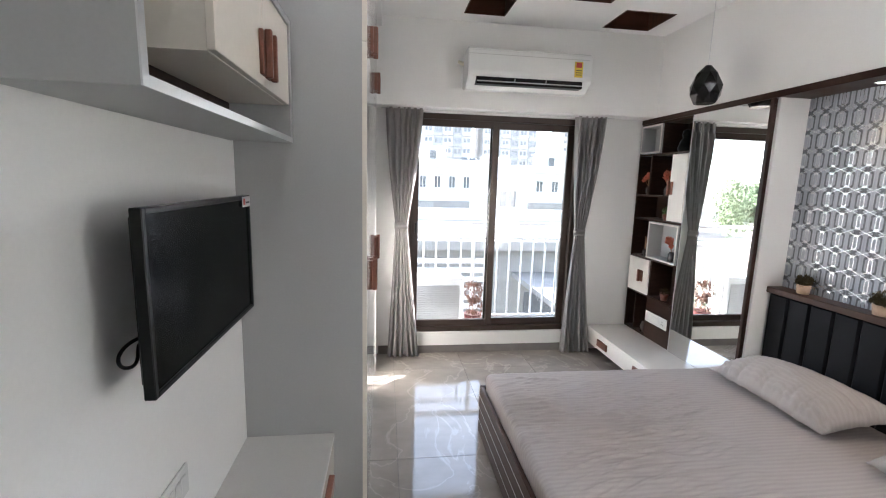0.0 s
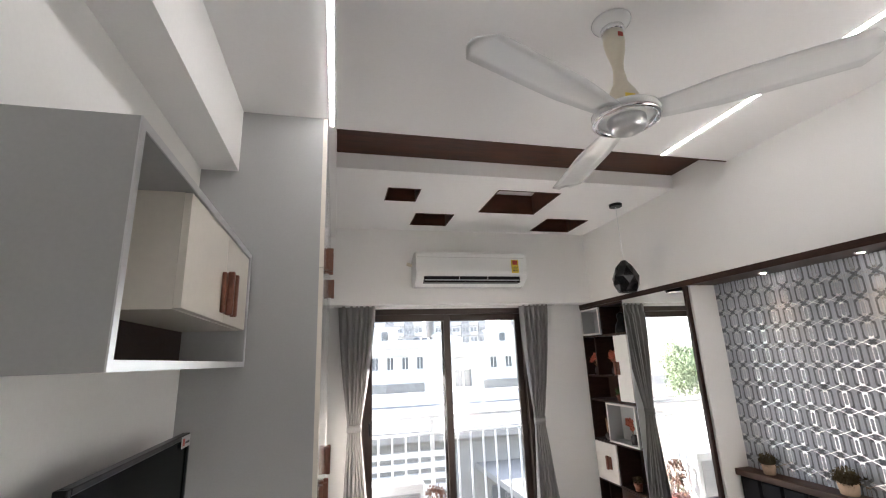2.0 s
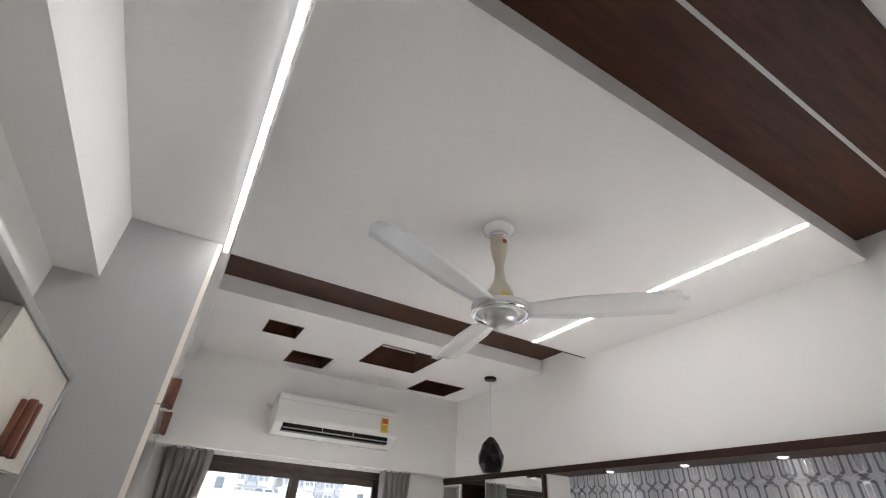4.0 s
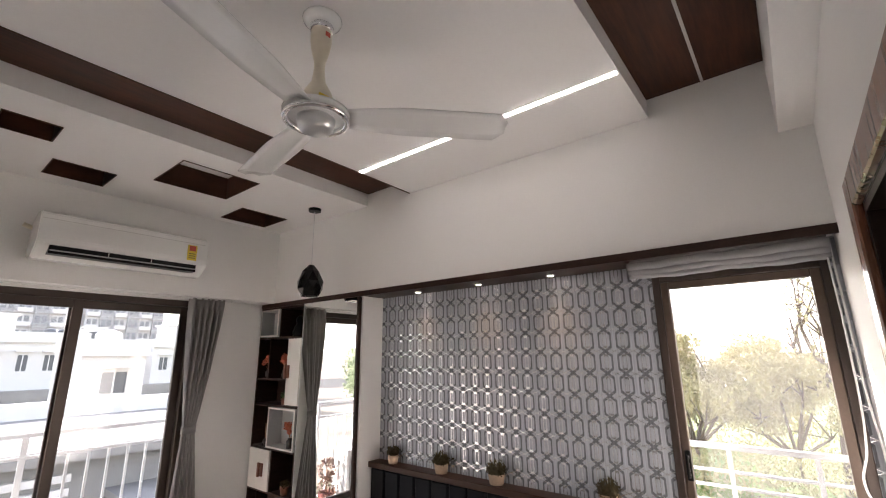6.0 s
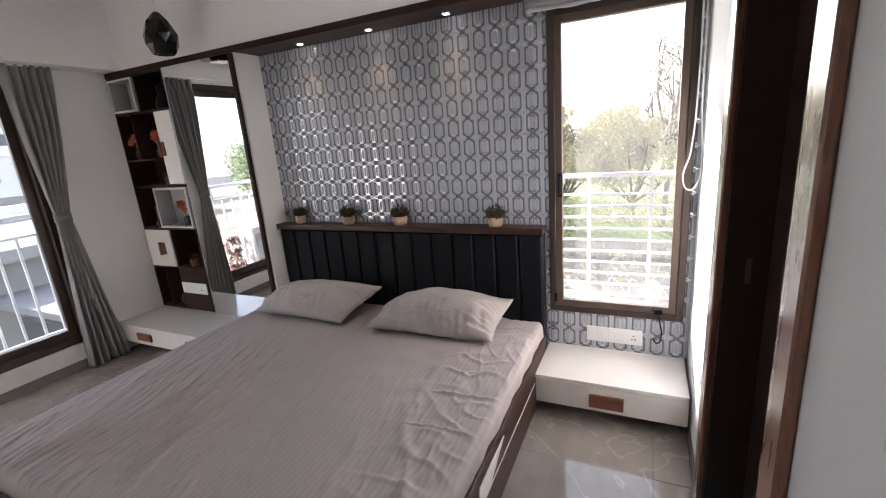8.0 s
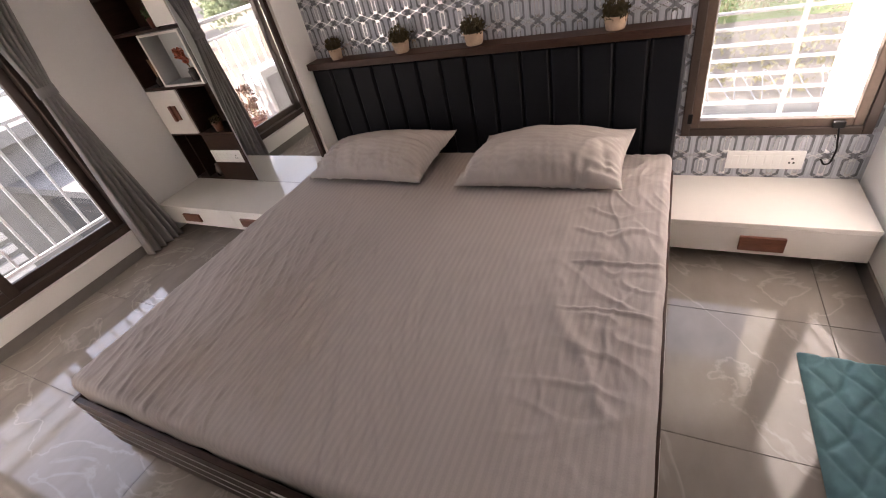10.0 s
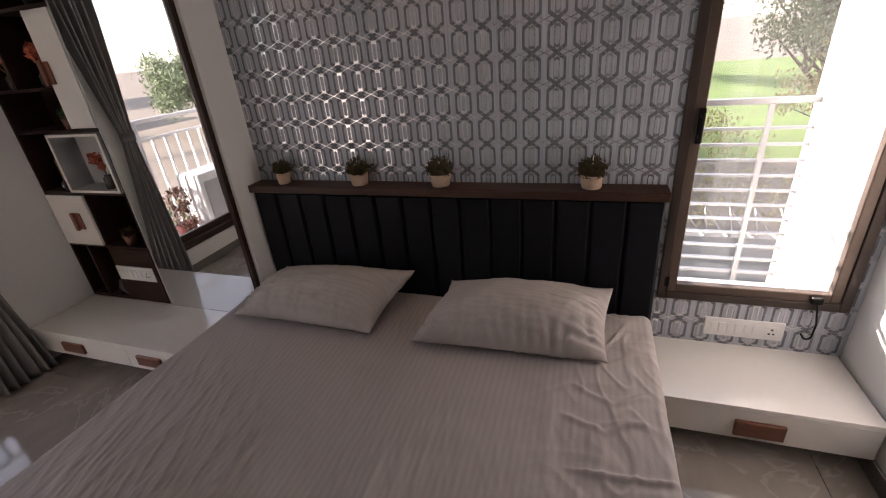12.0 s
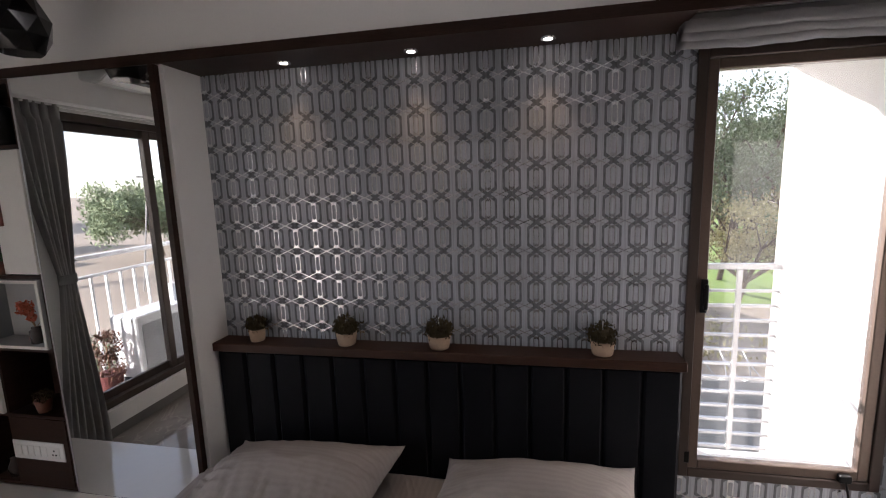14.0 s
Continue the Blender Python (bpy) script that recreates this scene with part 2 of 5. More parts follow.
RED = mat("red_sticker", (0.50, 0.07, 0.04), 0.4, 0, 80, 0.05, 0.0, 5)
DARKPRINT = mat("dark_print", (0.05, 0.05, 0.05), 0.5, 0, 80, 0.05, 0.0, 5)
PENDANT = mat("black_faceted_glass", (0.008, 0.007, 0.007), 0.12, 0, 60, 0.1, 0.0, 5, coat=0.12, spec=0.3)
TEAL = mat("teal_plush", (0.17, 0.34, 0.37), 0.95, 0, 500, 0.3, 0.9, 14)
POT = mat("raw_clay_pot", (0.50, 0.36, 0.25), 0.8, 0, 90, 0.15, 0.3, 14)
MOSS = mat("dried_moss", (0.055, 0.040, 0.014), 0.9, 0, 300, 0.5, 0.6, 25)
GREENLEAF = mat("small_green_leaves", (0.05, 0.10, 0.03), 0.6, 0, 200, 0.4, 0.2, 25)
CORAL = mat("coral_flowers", (0.55, 0.13, 0.07), 0.7, 0, 200, 0.3, 0.2, 25)
SMOKE = mat("dark_glass_jar", (0.06, 0.05, 0.045), 0.1, 0, 30, 0.1, 0.0, 5, coat=0.5)
STICK = mat("reed_sticks", (0.30, 0.17, 0.09), 0.7, 0, 200, 0.2, 0.1, 25)
MIRROR = bpy.data.materials.new("mirror")
MIRROR.use_nodes = True
for k, v in (("Base Color", (0.86, 0.87, 0.87, 1)), ("Metallic", 1.0), ("Roughness", 0.004)):
    MIRROR.node_tree.nodes["Principled BSDF"].inputs[k].default_value = v
PANE = glass("tinted_window_glass", 0.05, (0.84, 0.85, 0.86))
DUSTY = glass("dusty_window_glass", 0.05, (0.80, 0.81, 0.81), 0.02)
LED = glow("led_strip_light", (1.0, 0.96, 0.90), 2.6)
SPOT = glow("downlight_lens", (1.0, 0.90, 0.75), 4.0)
RAILW = mat("white_railing_paint", (0.75, 0.75, 0.74), 0.35, 0, 100, 0.04, 0.03, 4)
RAILS = mat("steel_railing", (0.40, 0.40, 0.40), 0.3, 0.8, 100, 0.06, 0.03, 4)
PLASTER = mat("white_exterior_plaster", (0.74, 0.72, 0.69), 0.85, 0, 55, 0.06, 0.8, 1.2)


# ---- mesh helpers ----
def box(bm, x0, x1, y0, y1, z0, z1, bevel=0.0, seg=1):
    r = bmesh.ops.create_cube(bm, size=1)
    bmesh.ops.scale(bm, vec=(x1 - x0, y1 - y0, z1 - z0), verts=r["verts"])
    bmesh.ops.translate(bm, vec=((x0 + x1) / 2, (y0 + y1) / 2, (z0 + z1) / 2), verts=r["verts"])
    if bevel:
        edges = list({e for v in r["verts"] for e in v.link_edges})
        bmesh.ops.bevel(bm, geom=edges, offset=bevel, segments=seg, affect="EDGES", profile=0.5)
    return bm


def boxes(*list_of):
    bm = bmesh.new()
    for b in list_of:
        box(bm, *b)
    return bm


def tube(bm, a, b, r, n=10, r2=None):
    a, b = Vector(a), Vector(b)
    m = Matrix.Translation((a + b) / 2) @ (b - a).to_track_quat("Z", "Y").to_matrix().to_4x4()
    bmesh.ops.create_cone(bm, cap_ends=True, segments=n, radius1=r, radius2=r if r2 is None else r2, depth=(b - a).length, matrix=m)
    return bm


def lathe(bm, profile, at, n=24):
    """Turn (radius, height) pairs round the upright axis at a place."""
    rings = []
    for r, z in profile:
        rings.append([bm.verts.new((at[0] + r * math.cos(2 * math.pi * k / n), at[1] + r * math.sin(2 * math.pi * k / n), at[2] + z)) for k in range(n)])
    for lo, hi in zip(rings, rings[1:]):
        for k in range(n):
            bm.faces.new((lo[k], lo[(k + 1) % n], hi[(k + 1) % n], hi[k]))
    bm.faces.new(rings[0][::-1]), bm.faces.new(rings[-1])
    return bm


def cells(u0, u1, v0, v1, holes):
    """Rectangles that fill a rectangle but for the holes (u0, u1, v0, v1)."""
    us = sorted({u0, u1, *[h[k] for h in holes for k in (0, 1)]})
    out = []
    for a, b in zip(us, us[1:]):
        cuts = sorted((h[2], h[3]) for h in holes if h[0] <= a + 1e-6 and h[1] >= b - 1e-6)
        v = v0
        for lo, hi in cuts:
            if lo > v:
                out.append((a, b, v, lo))
            v = max(v, hi)
        if v < v1:
            out.append((a, b, v, v1))
    return out


def finish(name, bm, material, smooth=False):
    bmesh.ops.recalc_face_normals(bm, faces=bm.faces)
    me = bpy.data.meshes.new(name)
    bm.to_mesh(me)
    bm.free()
    me.materials.append(material)
    if smooth:
        for p in me.polygons:
            p.use_smooth = True
    return me


def thing(name, label, category, group="", at=(0, 0, 0)):
    ob = new(name)
    ob.empty_display_size = 0.05
    ob.location = at
    return tagged(ob, label, category, group)


def part(name, bm, material, parent, label="", smooth=False):
    ob = new(name, finish(name, bm, material, smooth))
    ob.parent = parent
    at = Vector((0, 0, 0))
    p = parent
    while p:
        at += p.location
        p = p.parent
    ob.data.transform(Matrix.Translation(-at))
    if label:
        ob["label"] = label
    return ob


def solid(name, bm, material, label="", category="", kind="", group="", smooth=False):
    return tagged(new(name, finish(name, bm, material, smooth)), label, category, group, kind)


def structure(name, bm, material, label="", category=""):
    return solid(name, bm, material, label, category, "structure")


# ---- the room's shell ----
CE, RECESS = 2.86, 2.96
structure("wall_left", boxes((-0.67, -0.52, -0.15, 4.27, 0, 3.0)), WHITE, "white painted wall behind the television", "wall")
bm = bmesh.new()
for a, b, c, d in cells(-0.52, 2.8, 0, 3.0, [(1.0, 1.72, 0.0, 2.08)]):
    box(bm, a, b, -0.15, 0.0, c, d)
structure("wall_door", bm, WHITE, "white painted wall with a dark wooden doorway", "wall")
bm = bmesh.new()
for a, b, c, d in cells(0.0, 4.27, 0, 3.0, [(0.03, 0.725, 0.46, 2.09)]):
    box(bm, 2.606, 2.8, a, b, c, d)
structure("wall_bed", bm, WHITE, "white wall behind the bed", "wall")
bm = bmesh.new()
for a, b, c, d in cells(0.0, 2.706, 0.0, 2.18, [(0.03, 0.725, 0.46, 2.09)]):
    box(bm, 2.6, 2.606, a, b, c, d)
tagged(structure("wallpaper", bm, PAPER, "pale grey wallpaper with silver linked octagons", "wallpaper"))
structure("wall_bed_upper", boxes((2.392, 2.606, 0.0, 4.12, 2.18, 3.0)), WHITE, "white boxed-out upper wall above the bed", "wall")
bm = bmesh.new()
for a, b, c, d in cells(-0.52, 2.606, 0, 3.0, [(0.22, 1.80, 0.2, 2.17)]):
    box(bm, a, b, 4.12, 4.27, c, d)
structure("wall_window", bm, WHITE, "white wall round the balcony sliding window", "wall")
structure("pelmet_beam", boxes((-0.52, 2.392, 3.93, 4.12, 2.19, 3.0)), WHITE, "white boxed beam carrying the air conditioner", "beam")
structure("loft_beam", boxes((-0.52, -0.38, 0.115, 2.0, 2.5, 2.775)), WHITE, "white beam along the television wall", "beam")
structure("door_beam", boxes((-0.52, 2.392, 0.0, 0.115, 2.61, 3.0)), WHITE, "white beam above the doorway", "beam")
structure("niche_return", boxes((2.40, 2.6, 2.706, 2.726, 0.0, 2.18)), WHITE, "white side panel of the bed niche", "panel")

SQUARES = [(0.343, 0.573, 2.955, 3.195), (0.621, 0.941, 3.455, 3.76), (1.117, 1.60, 2.895, 3.37), (1.775, 2.171, 3.465, 3.833)]
bm = bmesh.new()
box(bm, 0.004, 2.392, 0.60, 2.23, CE, 3.0)
box(bm, -0.52, 0.004, 0.115, 2.0, 2.775, 3.0)
box(bm, -0.52, 0.004, 2.0, 2.685, 2.775, 3.0)
for a, b, c, d in cells(0.004, 2.392, 2.685, 3.93, SQUARES):
    box(bm, a, b, c, d, CE, 3.0)
box(bm, -0.67, 2.8, -0.15, 4.27, 3.16, 3.25)
box(bm, -0.52, 0.004, 2.685, 3.93, 2.775, 3.0)
structure("ceiling", bm, CEIL, "white false ceiling with recessed brown squares", "ceiling")
structure("ceiling_recess_far", boxes((0.004, 2.392, 2.23, 2.685, RECESS, 3.0)), WALNUT_C, "dark brown laminate ceiling recess", "ceiling panel")
structure("ceiling_edge_trim", boxes((0.004, 2.392, 2.231, 2.239, CE - 0.004, CE + 0.02)), WALNUT_C, "thin brown ceiling edge trim", "trim")
structure("ceiling_recess_near", boxes((0.004, 2.392, 0.115, 0.60, RECESS, 3.0)), WALNUT_C, "dark brown laminate ceiling recess", "ceiling panel")
structure("ceiling_recess_line", boxes((0.004, 2.392, 0.345, 0.357, RECESS - 0.006, RECESS - 0.001)), GREYIN, "thin pale profile along the brown recess", "trim")
for k, (a, b, c, d) in enumerate(SQUARES):
    bm = bmesh.new()
    t, top = 0.006, 3.15
    for w in ((a, a + t, c, d), (b - t, b, c, d), (a + t, b - t, c, c + t), (a + t, b - t, d - t, d)):
        box(bm, *w, CE - 0.004, top)
    structure("ceiling_box_lining", bm, WALNUT_C, "brown laminate lining of a square ceiling recess", "ceiling panel")
    back = top - 0.09 if k != 2 else CE + 0.16
    structure("ceiling_box_back", boxes((a + t, b - t, c + t, d - t, back, back + 0.01)), WALNUT_C if k != 2 else CEIL, "back of the square ceiling recess", "ceiling panel")

# LED profiles
for name, x, y0, y1, z in (("led_profile_light", -0.014, 0.3, 2.05, 2.775), ("led_profile_light", 1.91, 0.605, 2.22, CE)):
    ob = thing(name, "long thin white LED profile light set in the ceiling", "ceiling light", "led profiles", (x, y0, z))
    part("housing", boxes((x - 0.016, x + 0.016, y0, y1, z - 0.003, z - 0.0005)), SILVER, ob)
    part("diffuser", boxes((x - 0.009, x + 0.009, y0 + 0.003, y1 - 0.003, z - 0.007, z - 0.0031)), LED, ob, "glowing white diffuser")

# cornice over the bed with downlights
structure("cornice", boxes((2.376, 2.392, 0.0, 4.12, 2.147, 2.186)), WALNUT, "dark walnut edge strip along the upper wall", "trim")
structure("cornice_soffit", boxes((2.392, 2.598, 0.80, 2.705, 2.148, 2.178)), WALNUT, "dark walnut soffit over the headboard", "soffit")
for y in (2.256, 1.738, 1.24):
    ob = thing("downlight", "small round lit downlight with silver rim", "downlight", "downlights over the bed", (2.515, y, 2.148))
    part("rim", lathe(bmesh.new(), [(0.016, -0.004), (0.026, -0.004), (0.027, 0.0), (0.016, 0.0)], (2.515, y, 2.148)), CHROME, ob)
    part("lens", lathe(bmesh.new(), [(0.001, -0.0055), (0.015, -0.005), (0.0155, -0.001), (0.001, -0.001)], (2.515, y, 2.148), 16), SPOT, ob, "glowing lens")
    s = new("downlight_beam", bpy.data.lights.new("downlight_beam", "SPOT"))
    s.data.energy, s.data.spot_size, s.data.spot_blend, s.data.color, s.data.shadow_soft_size = 0.5, radians(66), 1.0, (1.0, 0.70, 0.42), 0.015
    s.matrix_world = look((2.515, y, 2.135), (2.575, y, 1.0))

# skirting
structure("baseboard_window", boxes((-0.02, 2.0, 4.108, 4.12, 0.0, 0.075)), SKIRT, "grey tile skirting under the window", "baseboard")
structure("baseboard_door", boxes((1.82, 2.6, 0.0, 0.01, 0.0, 0.075)), SKIRT, "grey tile skirting", "baseboard")
structure("baseboard_left", boxes((-0.52, -0.51, 0.0, 2.0, 0.0, 0.075)), SKIRT, "grey tile skirting", "baseboard")


# ---- windows and doors ----
def ring_frame(bm, plane, u0, u1, v0, v1, w, d0, d1, bevel=0.003):
    """Four bars round a rectangle. plane 'y': u is x; plane 'x': u is y. v is z."""
    for a, b, c, d in ((u0, u0 + w, v0, v1), (u1 - w, u1, v0, v1), (u0 + w, u1 - w, v0, v0 + w), (u0 + w, u1 - w, v1 - w, v1)):
        if plane == "y":
            box(bm, a, b, d0, d1, c, d, bevel)
        else:
            box(bm, d0, d1, a, b, c, d, bevel)
    return bm


win = tagged(thing("window_1", "bronze aluminium sliding balcony window, closed", "window", "", (1.0, 4.15, 0.2)), kind="structure")
part("window_frame", ring_frame(bmesh.new(), "y", 0.22, 1.80, 0.2, 2.17, 0.05, 4.125, 4.21), FRAMEB, win)
for x0, x1, y in ((0.27, 1.04, 4.135), (0.965, 1.75, 4.168)):
    s = part("sash", ring_frame(bmesh.new(), "y", x0, x1, 0.25, 2.12, 0.06, y, y + 0.03), FRAMEB, win)
    p = part("pane", boxes((x0 + 0.055, x1 - 0.055, y + 0.012, y + 0.017, 0.305, 2.065)), PANE, s, "lightly tinted glass pane")
    p.visible_shadow = False
part("latch", boxes((0.30, 0.315, 4.115, 4.137, 1.12, 1.22, 0.004)), BLACK, win)
structure("window_sill", boxes((0.10, 1.92, 4.10, 4.125, 0.076, 0.198)), WHITE, "white painted upstand below the window", "sill")

win2 = tagged(thing("window_2", "tall bronze aluminium window beside the bed", "window", "", (2.62, 0.38, 0.46)), kind="structure")
part("window_frame", ring_frame(bmesh.new(), "x", 0.03, 0.725, 0.46, 2.09, 0.036, 2.59, 2.67), FRAMEB, win2)
part("sash", ring_frame(bmesh.new(), "x", 0.066, 0.689, 0.496, 2.054, 0.036, 2.598, 2.635), FRAMEB2, win2)
p = part("pane", boxes((2.614, 2.619, 0.10, 0.655, 0.53, 2.02)), DUSTY, win2, "dusty glass pane")
p.visible_shadow = False
bm = boxes((2.588, 2.598, 0.652, 0.676, 1.14, 1.27, 0.003), (2.572, 2.589, 0.658, 0.670, 1.16, 1.175, 0.003), (2.572, 2.589, 0.658, 0.670, 1.235, 1.25, 0.003), (2.564, 2.574, 0.657, 0.671, 1.155, 1.255, 0.004))
part("window_handle", bm, BLACK, win2, "black window handle")
part("hinge", boxes((2.588, 2.598, 0.685, 0.705, 0.52, 0.57, 0.003)), BLACK, win2)
part("stay", boxes((2.575, 2.598, 0.13, 0.17, 0.495, 0.525, 0.003)), BLACK, win2)

# roman blind drawn up
blind = thing("roman_blind", "grey fabric roman blind drawn up above the window", "blind", "", (2.5, 0.4, 2.1))
part("headrail", boxes((2.50, 2.56, 0.03, 0.80, 2.150, 2.178, 0.004)), BLIND, blind)
for k, (z, x, r) in enumerate(((2.135, 2.505, 0.024), (2.112, 2.52, 0.023), (2.092, 2.535, 0.02))):
    bm = bmesh.new()
    n, m = 40, 12
    rows = []
    for i in range(n + 1):
        y = 0.025 + 0.785 * i / n
        sag = 0.003 * math.sin(i * 0.32 + k) + 0.0015 * math.sin(i * 0.9 + 2 * k)
        rows.append([bm.verts.new((x + 1.5 * r * math.cos(2 * math.pi * j / m), y, z + sag + r * math.sin(2 * math.pi * j / m))) for j in range(m)])
    for a, b in zip(rows, rows[1:]):
        for j in range(m):
            bm.faces.new((a[j], a[(j + 1) % m], b[(j + 1) % m], b[j]))
    bm.faces.new(rows[0]), bm.faces.new(rows[-1][::-1])
    part("fold", bm, BLIND, blind, smooth=True)


def cable(name, pts, r, material, label, category):
    cu = bpy.data.curves.new(name, "CURVE")
    cu.dimensions, cu.bevel_depth, cu.bevel_resolution, cu.resolution_u = "3D", r, 2, 8
    sp = cu.splines.new("BEZIER")
    sp.bezier_points.add(len(pts) - 1)
    for q, c in zip(sp.bezier_points, pts):
        q.co = c
        q.handle_left_type = q.handle_right_type = "AUTO"
    cu.materials.append(material)
    tmp = bpy.data.objects.new(name, cu)
    me = bpy.data.meshes.new_from_object(tmp)
    bpy.data.objects.remove(tmp)
    return tagged(new(name, me), label, category)


cable("blind_cord", [(2.52, 0.04, 2.12), (2.53, 0.035, 1.7), (2.53, 0.05, 1.35), (2.52, 0.075, 1.22), (2.50, 0.05, 1.18), (2.50, 0.02, 1.20), (2.51, 0.018, 1.6), (2.52, 0.025, 2.12)], 0.004, PLASTIC, "white looped pull cord of the blind", "cord")
cable("window_wire", [(2.58, 0.15, 0.51), (2.575, 0.14, 0.45), (2.58, 0.13, 0.38), (2.575, 0.15, 0.33), (2.585, 0.17, 0.35)], 0.004, BLACK, "short loose black wire under the window", "wire")

door = tagged(thing("door_1", "reddish wooden door frame, dark leaf added for the unlit room", "door", "", (1.36, -0.1, 0)), kind="structure")
bm = bmesh.new()
for b in ((1.72, 1.82, 0.0, 0.022, 0, 2.17), (0.91, 1.0, 0.0, 0.022, 0, 2.17), (1.0, 1.72, 0.0, 0.022, 2.08, 2.17)):
    box(bm, *b, 0.005)
part("architrave", bm, TEAK, door, "glossy reddish wood")
bm = bmesh.new()
for b in ((1.695, 1.72, -0.15, 0.001, 0, 2.08), (1.0, 1.025, -0.15, 0.001, 0, 2.08), (1.025, 1.695, -0.15, 0.001, 2.055, 2.08)):
    box(bm, *b)
part("jamb", bm, DARKDOORWAY, door)
# This dark leaf is added to stand in for the unlit room beyond.
leaf = part("leaf", boxes((1.025, 1.695, -0.15, -0.115, 0.005, 2.055, 0.002)), DARKDOORWAY, door, "dark leaf added in place of the unlit room")
part("strike_plate", boxes((1.6935, 1.695, -0.07, -0.055, 1.0, 1.08)), FRAMEB2, door, "steel strike plate")
structure("threshold", boxes((1.0, 1.72, -0.15, 0.0, -0.02, 0.004)), SKIRT, "grey stone door threshold", "threshold")


# ---- handles ----
def pull(parent, x, y, z, dy, dz, out=0.022, label="brown wooden handle"):
    """A wooden pull on a face that looks along -x (out < 0) or +x."""
    x0, x1 = sorted((x, x + out))
    if dz <= dy or abs(out) < 0.025:
        bm = boxes((x0, x1, y - dy / 2, y + dy / 2, z - dz / 2, z + dz / 2, 0.003))
    else:
        # a flat plate with a raised upright grip
        xm = x + out * 0.4
        p0, p1 = sorted((x, xm))
        g0, g1 = sorted((xm - out * 0.05, x + out))
        bm = boxes((p0, p1, y - dy * 0.62, y + dy * 0.5, z - dz * 0.46, z + dz * 0.46, 0.002), (g0, g1, y - dy * 0.05, y + dy * 0.4, z - dz / 2, z + dz / 2, 0.003))
    return part("handle", bm, HANDLE, parent, label)


def switch_plate(name, label, x, out, y0, y1, z0, z1, n):
    """A wall plate on a face looking along x, with a row of rocker modules."""
    ob = thing(name, label, "switch plate", "", (x, (y0 + y1) / 2, z0))
    s = 1 if out > 0 else -1
    xs = sorted((x, x + s * 0.008))
    part("plate", boxes((*xs, y0, y1, z0, z1, 0.003)), PLASTIC, ob)
    w = (y1 - y0 - 0.04) / n
    for k in range(n):
        a = y0 + 0.02 + k * w
        xs = sorted((x + s * 0.008, x + s * 0.012))
        if k == 0:
            part("socket", boxes((*xs, a + 0.002, a + 1.6 * w, z0 + 0.02, z1 - 0.02, 0.002)), PLASTIC, ob)
            for hy, hz in ((0.8, 0.62), (0.55, 0.4), (1.05, 0.4)):
                xh = sorted((x + s * 0.0122, x + s * 0.0135))
                part("socket_hole", boxes((*xh, a + hy * w - 0.004, a + hy * w + 0.004, z0 + hz * (z1 - z0) - 0.004, z0 + hz * (z1 - z0) + 0.004)), DARKPRINT, ob)
        elif k > 1:
            part("rocker", boxes((*xs, a + 0.002, a + w - 0.002, z0 + 0.02, z1 - 0.02, 0.002)), PLASTIC, ob)
    return ob


switch_plate("switch_plate", "white switch and socket plate above the bedside ledge", 2.6, -1, 0.222, 0.518, 0.292, 0.384, 8)
switch_plate("switch_plate", "white socket plate below the television", -0.52, 1, 1.27, 1.47, 0.70, 0.79, 5)
sw = thing("switch_plate", "white switch plate on the door wall", "switch plate", "", (0.58, 0.0, 1.2))
part("plate", boxes((0.48, 0.66, 0.0, 0.009, 1.18, 1.27, 0.003)), PLASTIC, sw)
for k in range(4):
    part("rocker", boxes((0.50 + 0.036 * k, 0.532 + 0.036 * k, 0.009, 0.013, 1.195, 1.255, 0.002)), PLASTIC, sw)


# ---- television wall ----
tv = thing("television", "black flat television on a wall bracket", "television", "", (-0.46, 1.435, 1.16))
part("bezel", ring_frame(bmesh.new(), "x", 1.122, 1.768, 1.155, 1.533, 0.013, -0.425, -0.402, 0.002), BLACK, tv)
part("screen", boxes((-0.422, -0.407, 1.134, 1.756, 1.167, 1.521)), SCREEN, tv, "unlit glossy screen")
part("back_cover", boxes((-0.44, -0.422, 1.14, 1.755, 1.17, 1.52, 0.008)), BLACK, tv)
part("rear_housing", boxes((-0.478, -0.4401, 1.22, 1.65, 1.17, 1.40, 0.01)), BLACK, tv)
part("bracket", boxes((-0.52, -0.4781, 1.34, 1.53, 1.22, 1.45, 0.003)), BLACK, tv)
st = part("sticker", boxes((-0.402, -0.4008, 1.69, 1.765, 1.498, 1.53)), PLASTIC, tv, "white label with red and dark print")
part("print", boxes((-0.4008, -0.4003, 1.698, 1.715, 1.504, 1.524)), RED, st)
part("print", boxes((-0.4008, -0.4003, 1.722, 1.757, 1.508, 1.514)), DARKPRINT, st)
cable("television_cable", [(-0.50, 1.26, 1.22), (-0.49, 1.22, 1.19), (-0.495, 1.18, 1.205), (-0.485, 1.17, 1.24), (-0.46, 1.22, 1.26)], 0.004, BLACK, "black cable looped behind the television", "cable")

cab = thing("wall_cabinet", "grey wall cabinet with cream doors and open shelf", "cabinet", "", (-0.41, 1.455, 1.72))
X0, X1, Y0, Y1, Z0, Z1 = -0.519, -0.303, 0.955, 1.965, 1.72, 2.138
bm = boxes((X0, X1, Y0, Y0 + 0.018, Z0, Z1), (X0, X1, Y1 - 0.018, Y1, Z0, Z1), (X0, X1, Y0 + 0.018, Y1 - 0.018, Z0, Z0 + 0.018), (X0, X1, Y0 + 0.018, Y1 - 0.018, Z1 - 0.018, Z1))
part("carcass", bm, GREYLAM, cab)
part("edge_band", ring_frame(bmesh.new(), "x", Y0, Y1, Z0, Z1, 0.018, X1, X1 + 0.003, 0.0), SILVER, cab, "pale silver edge banding")
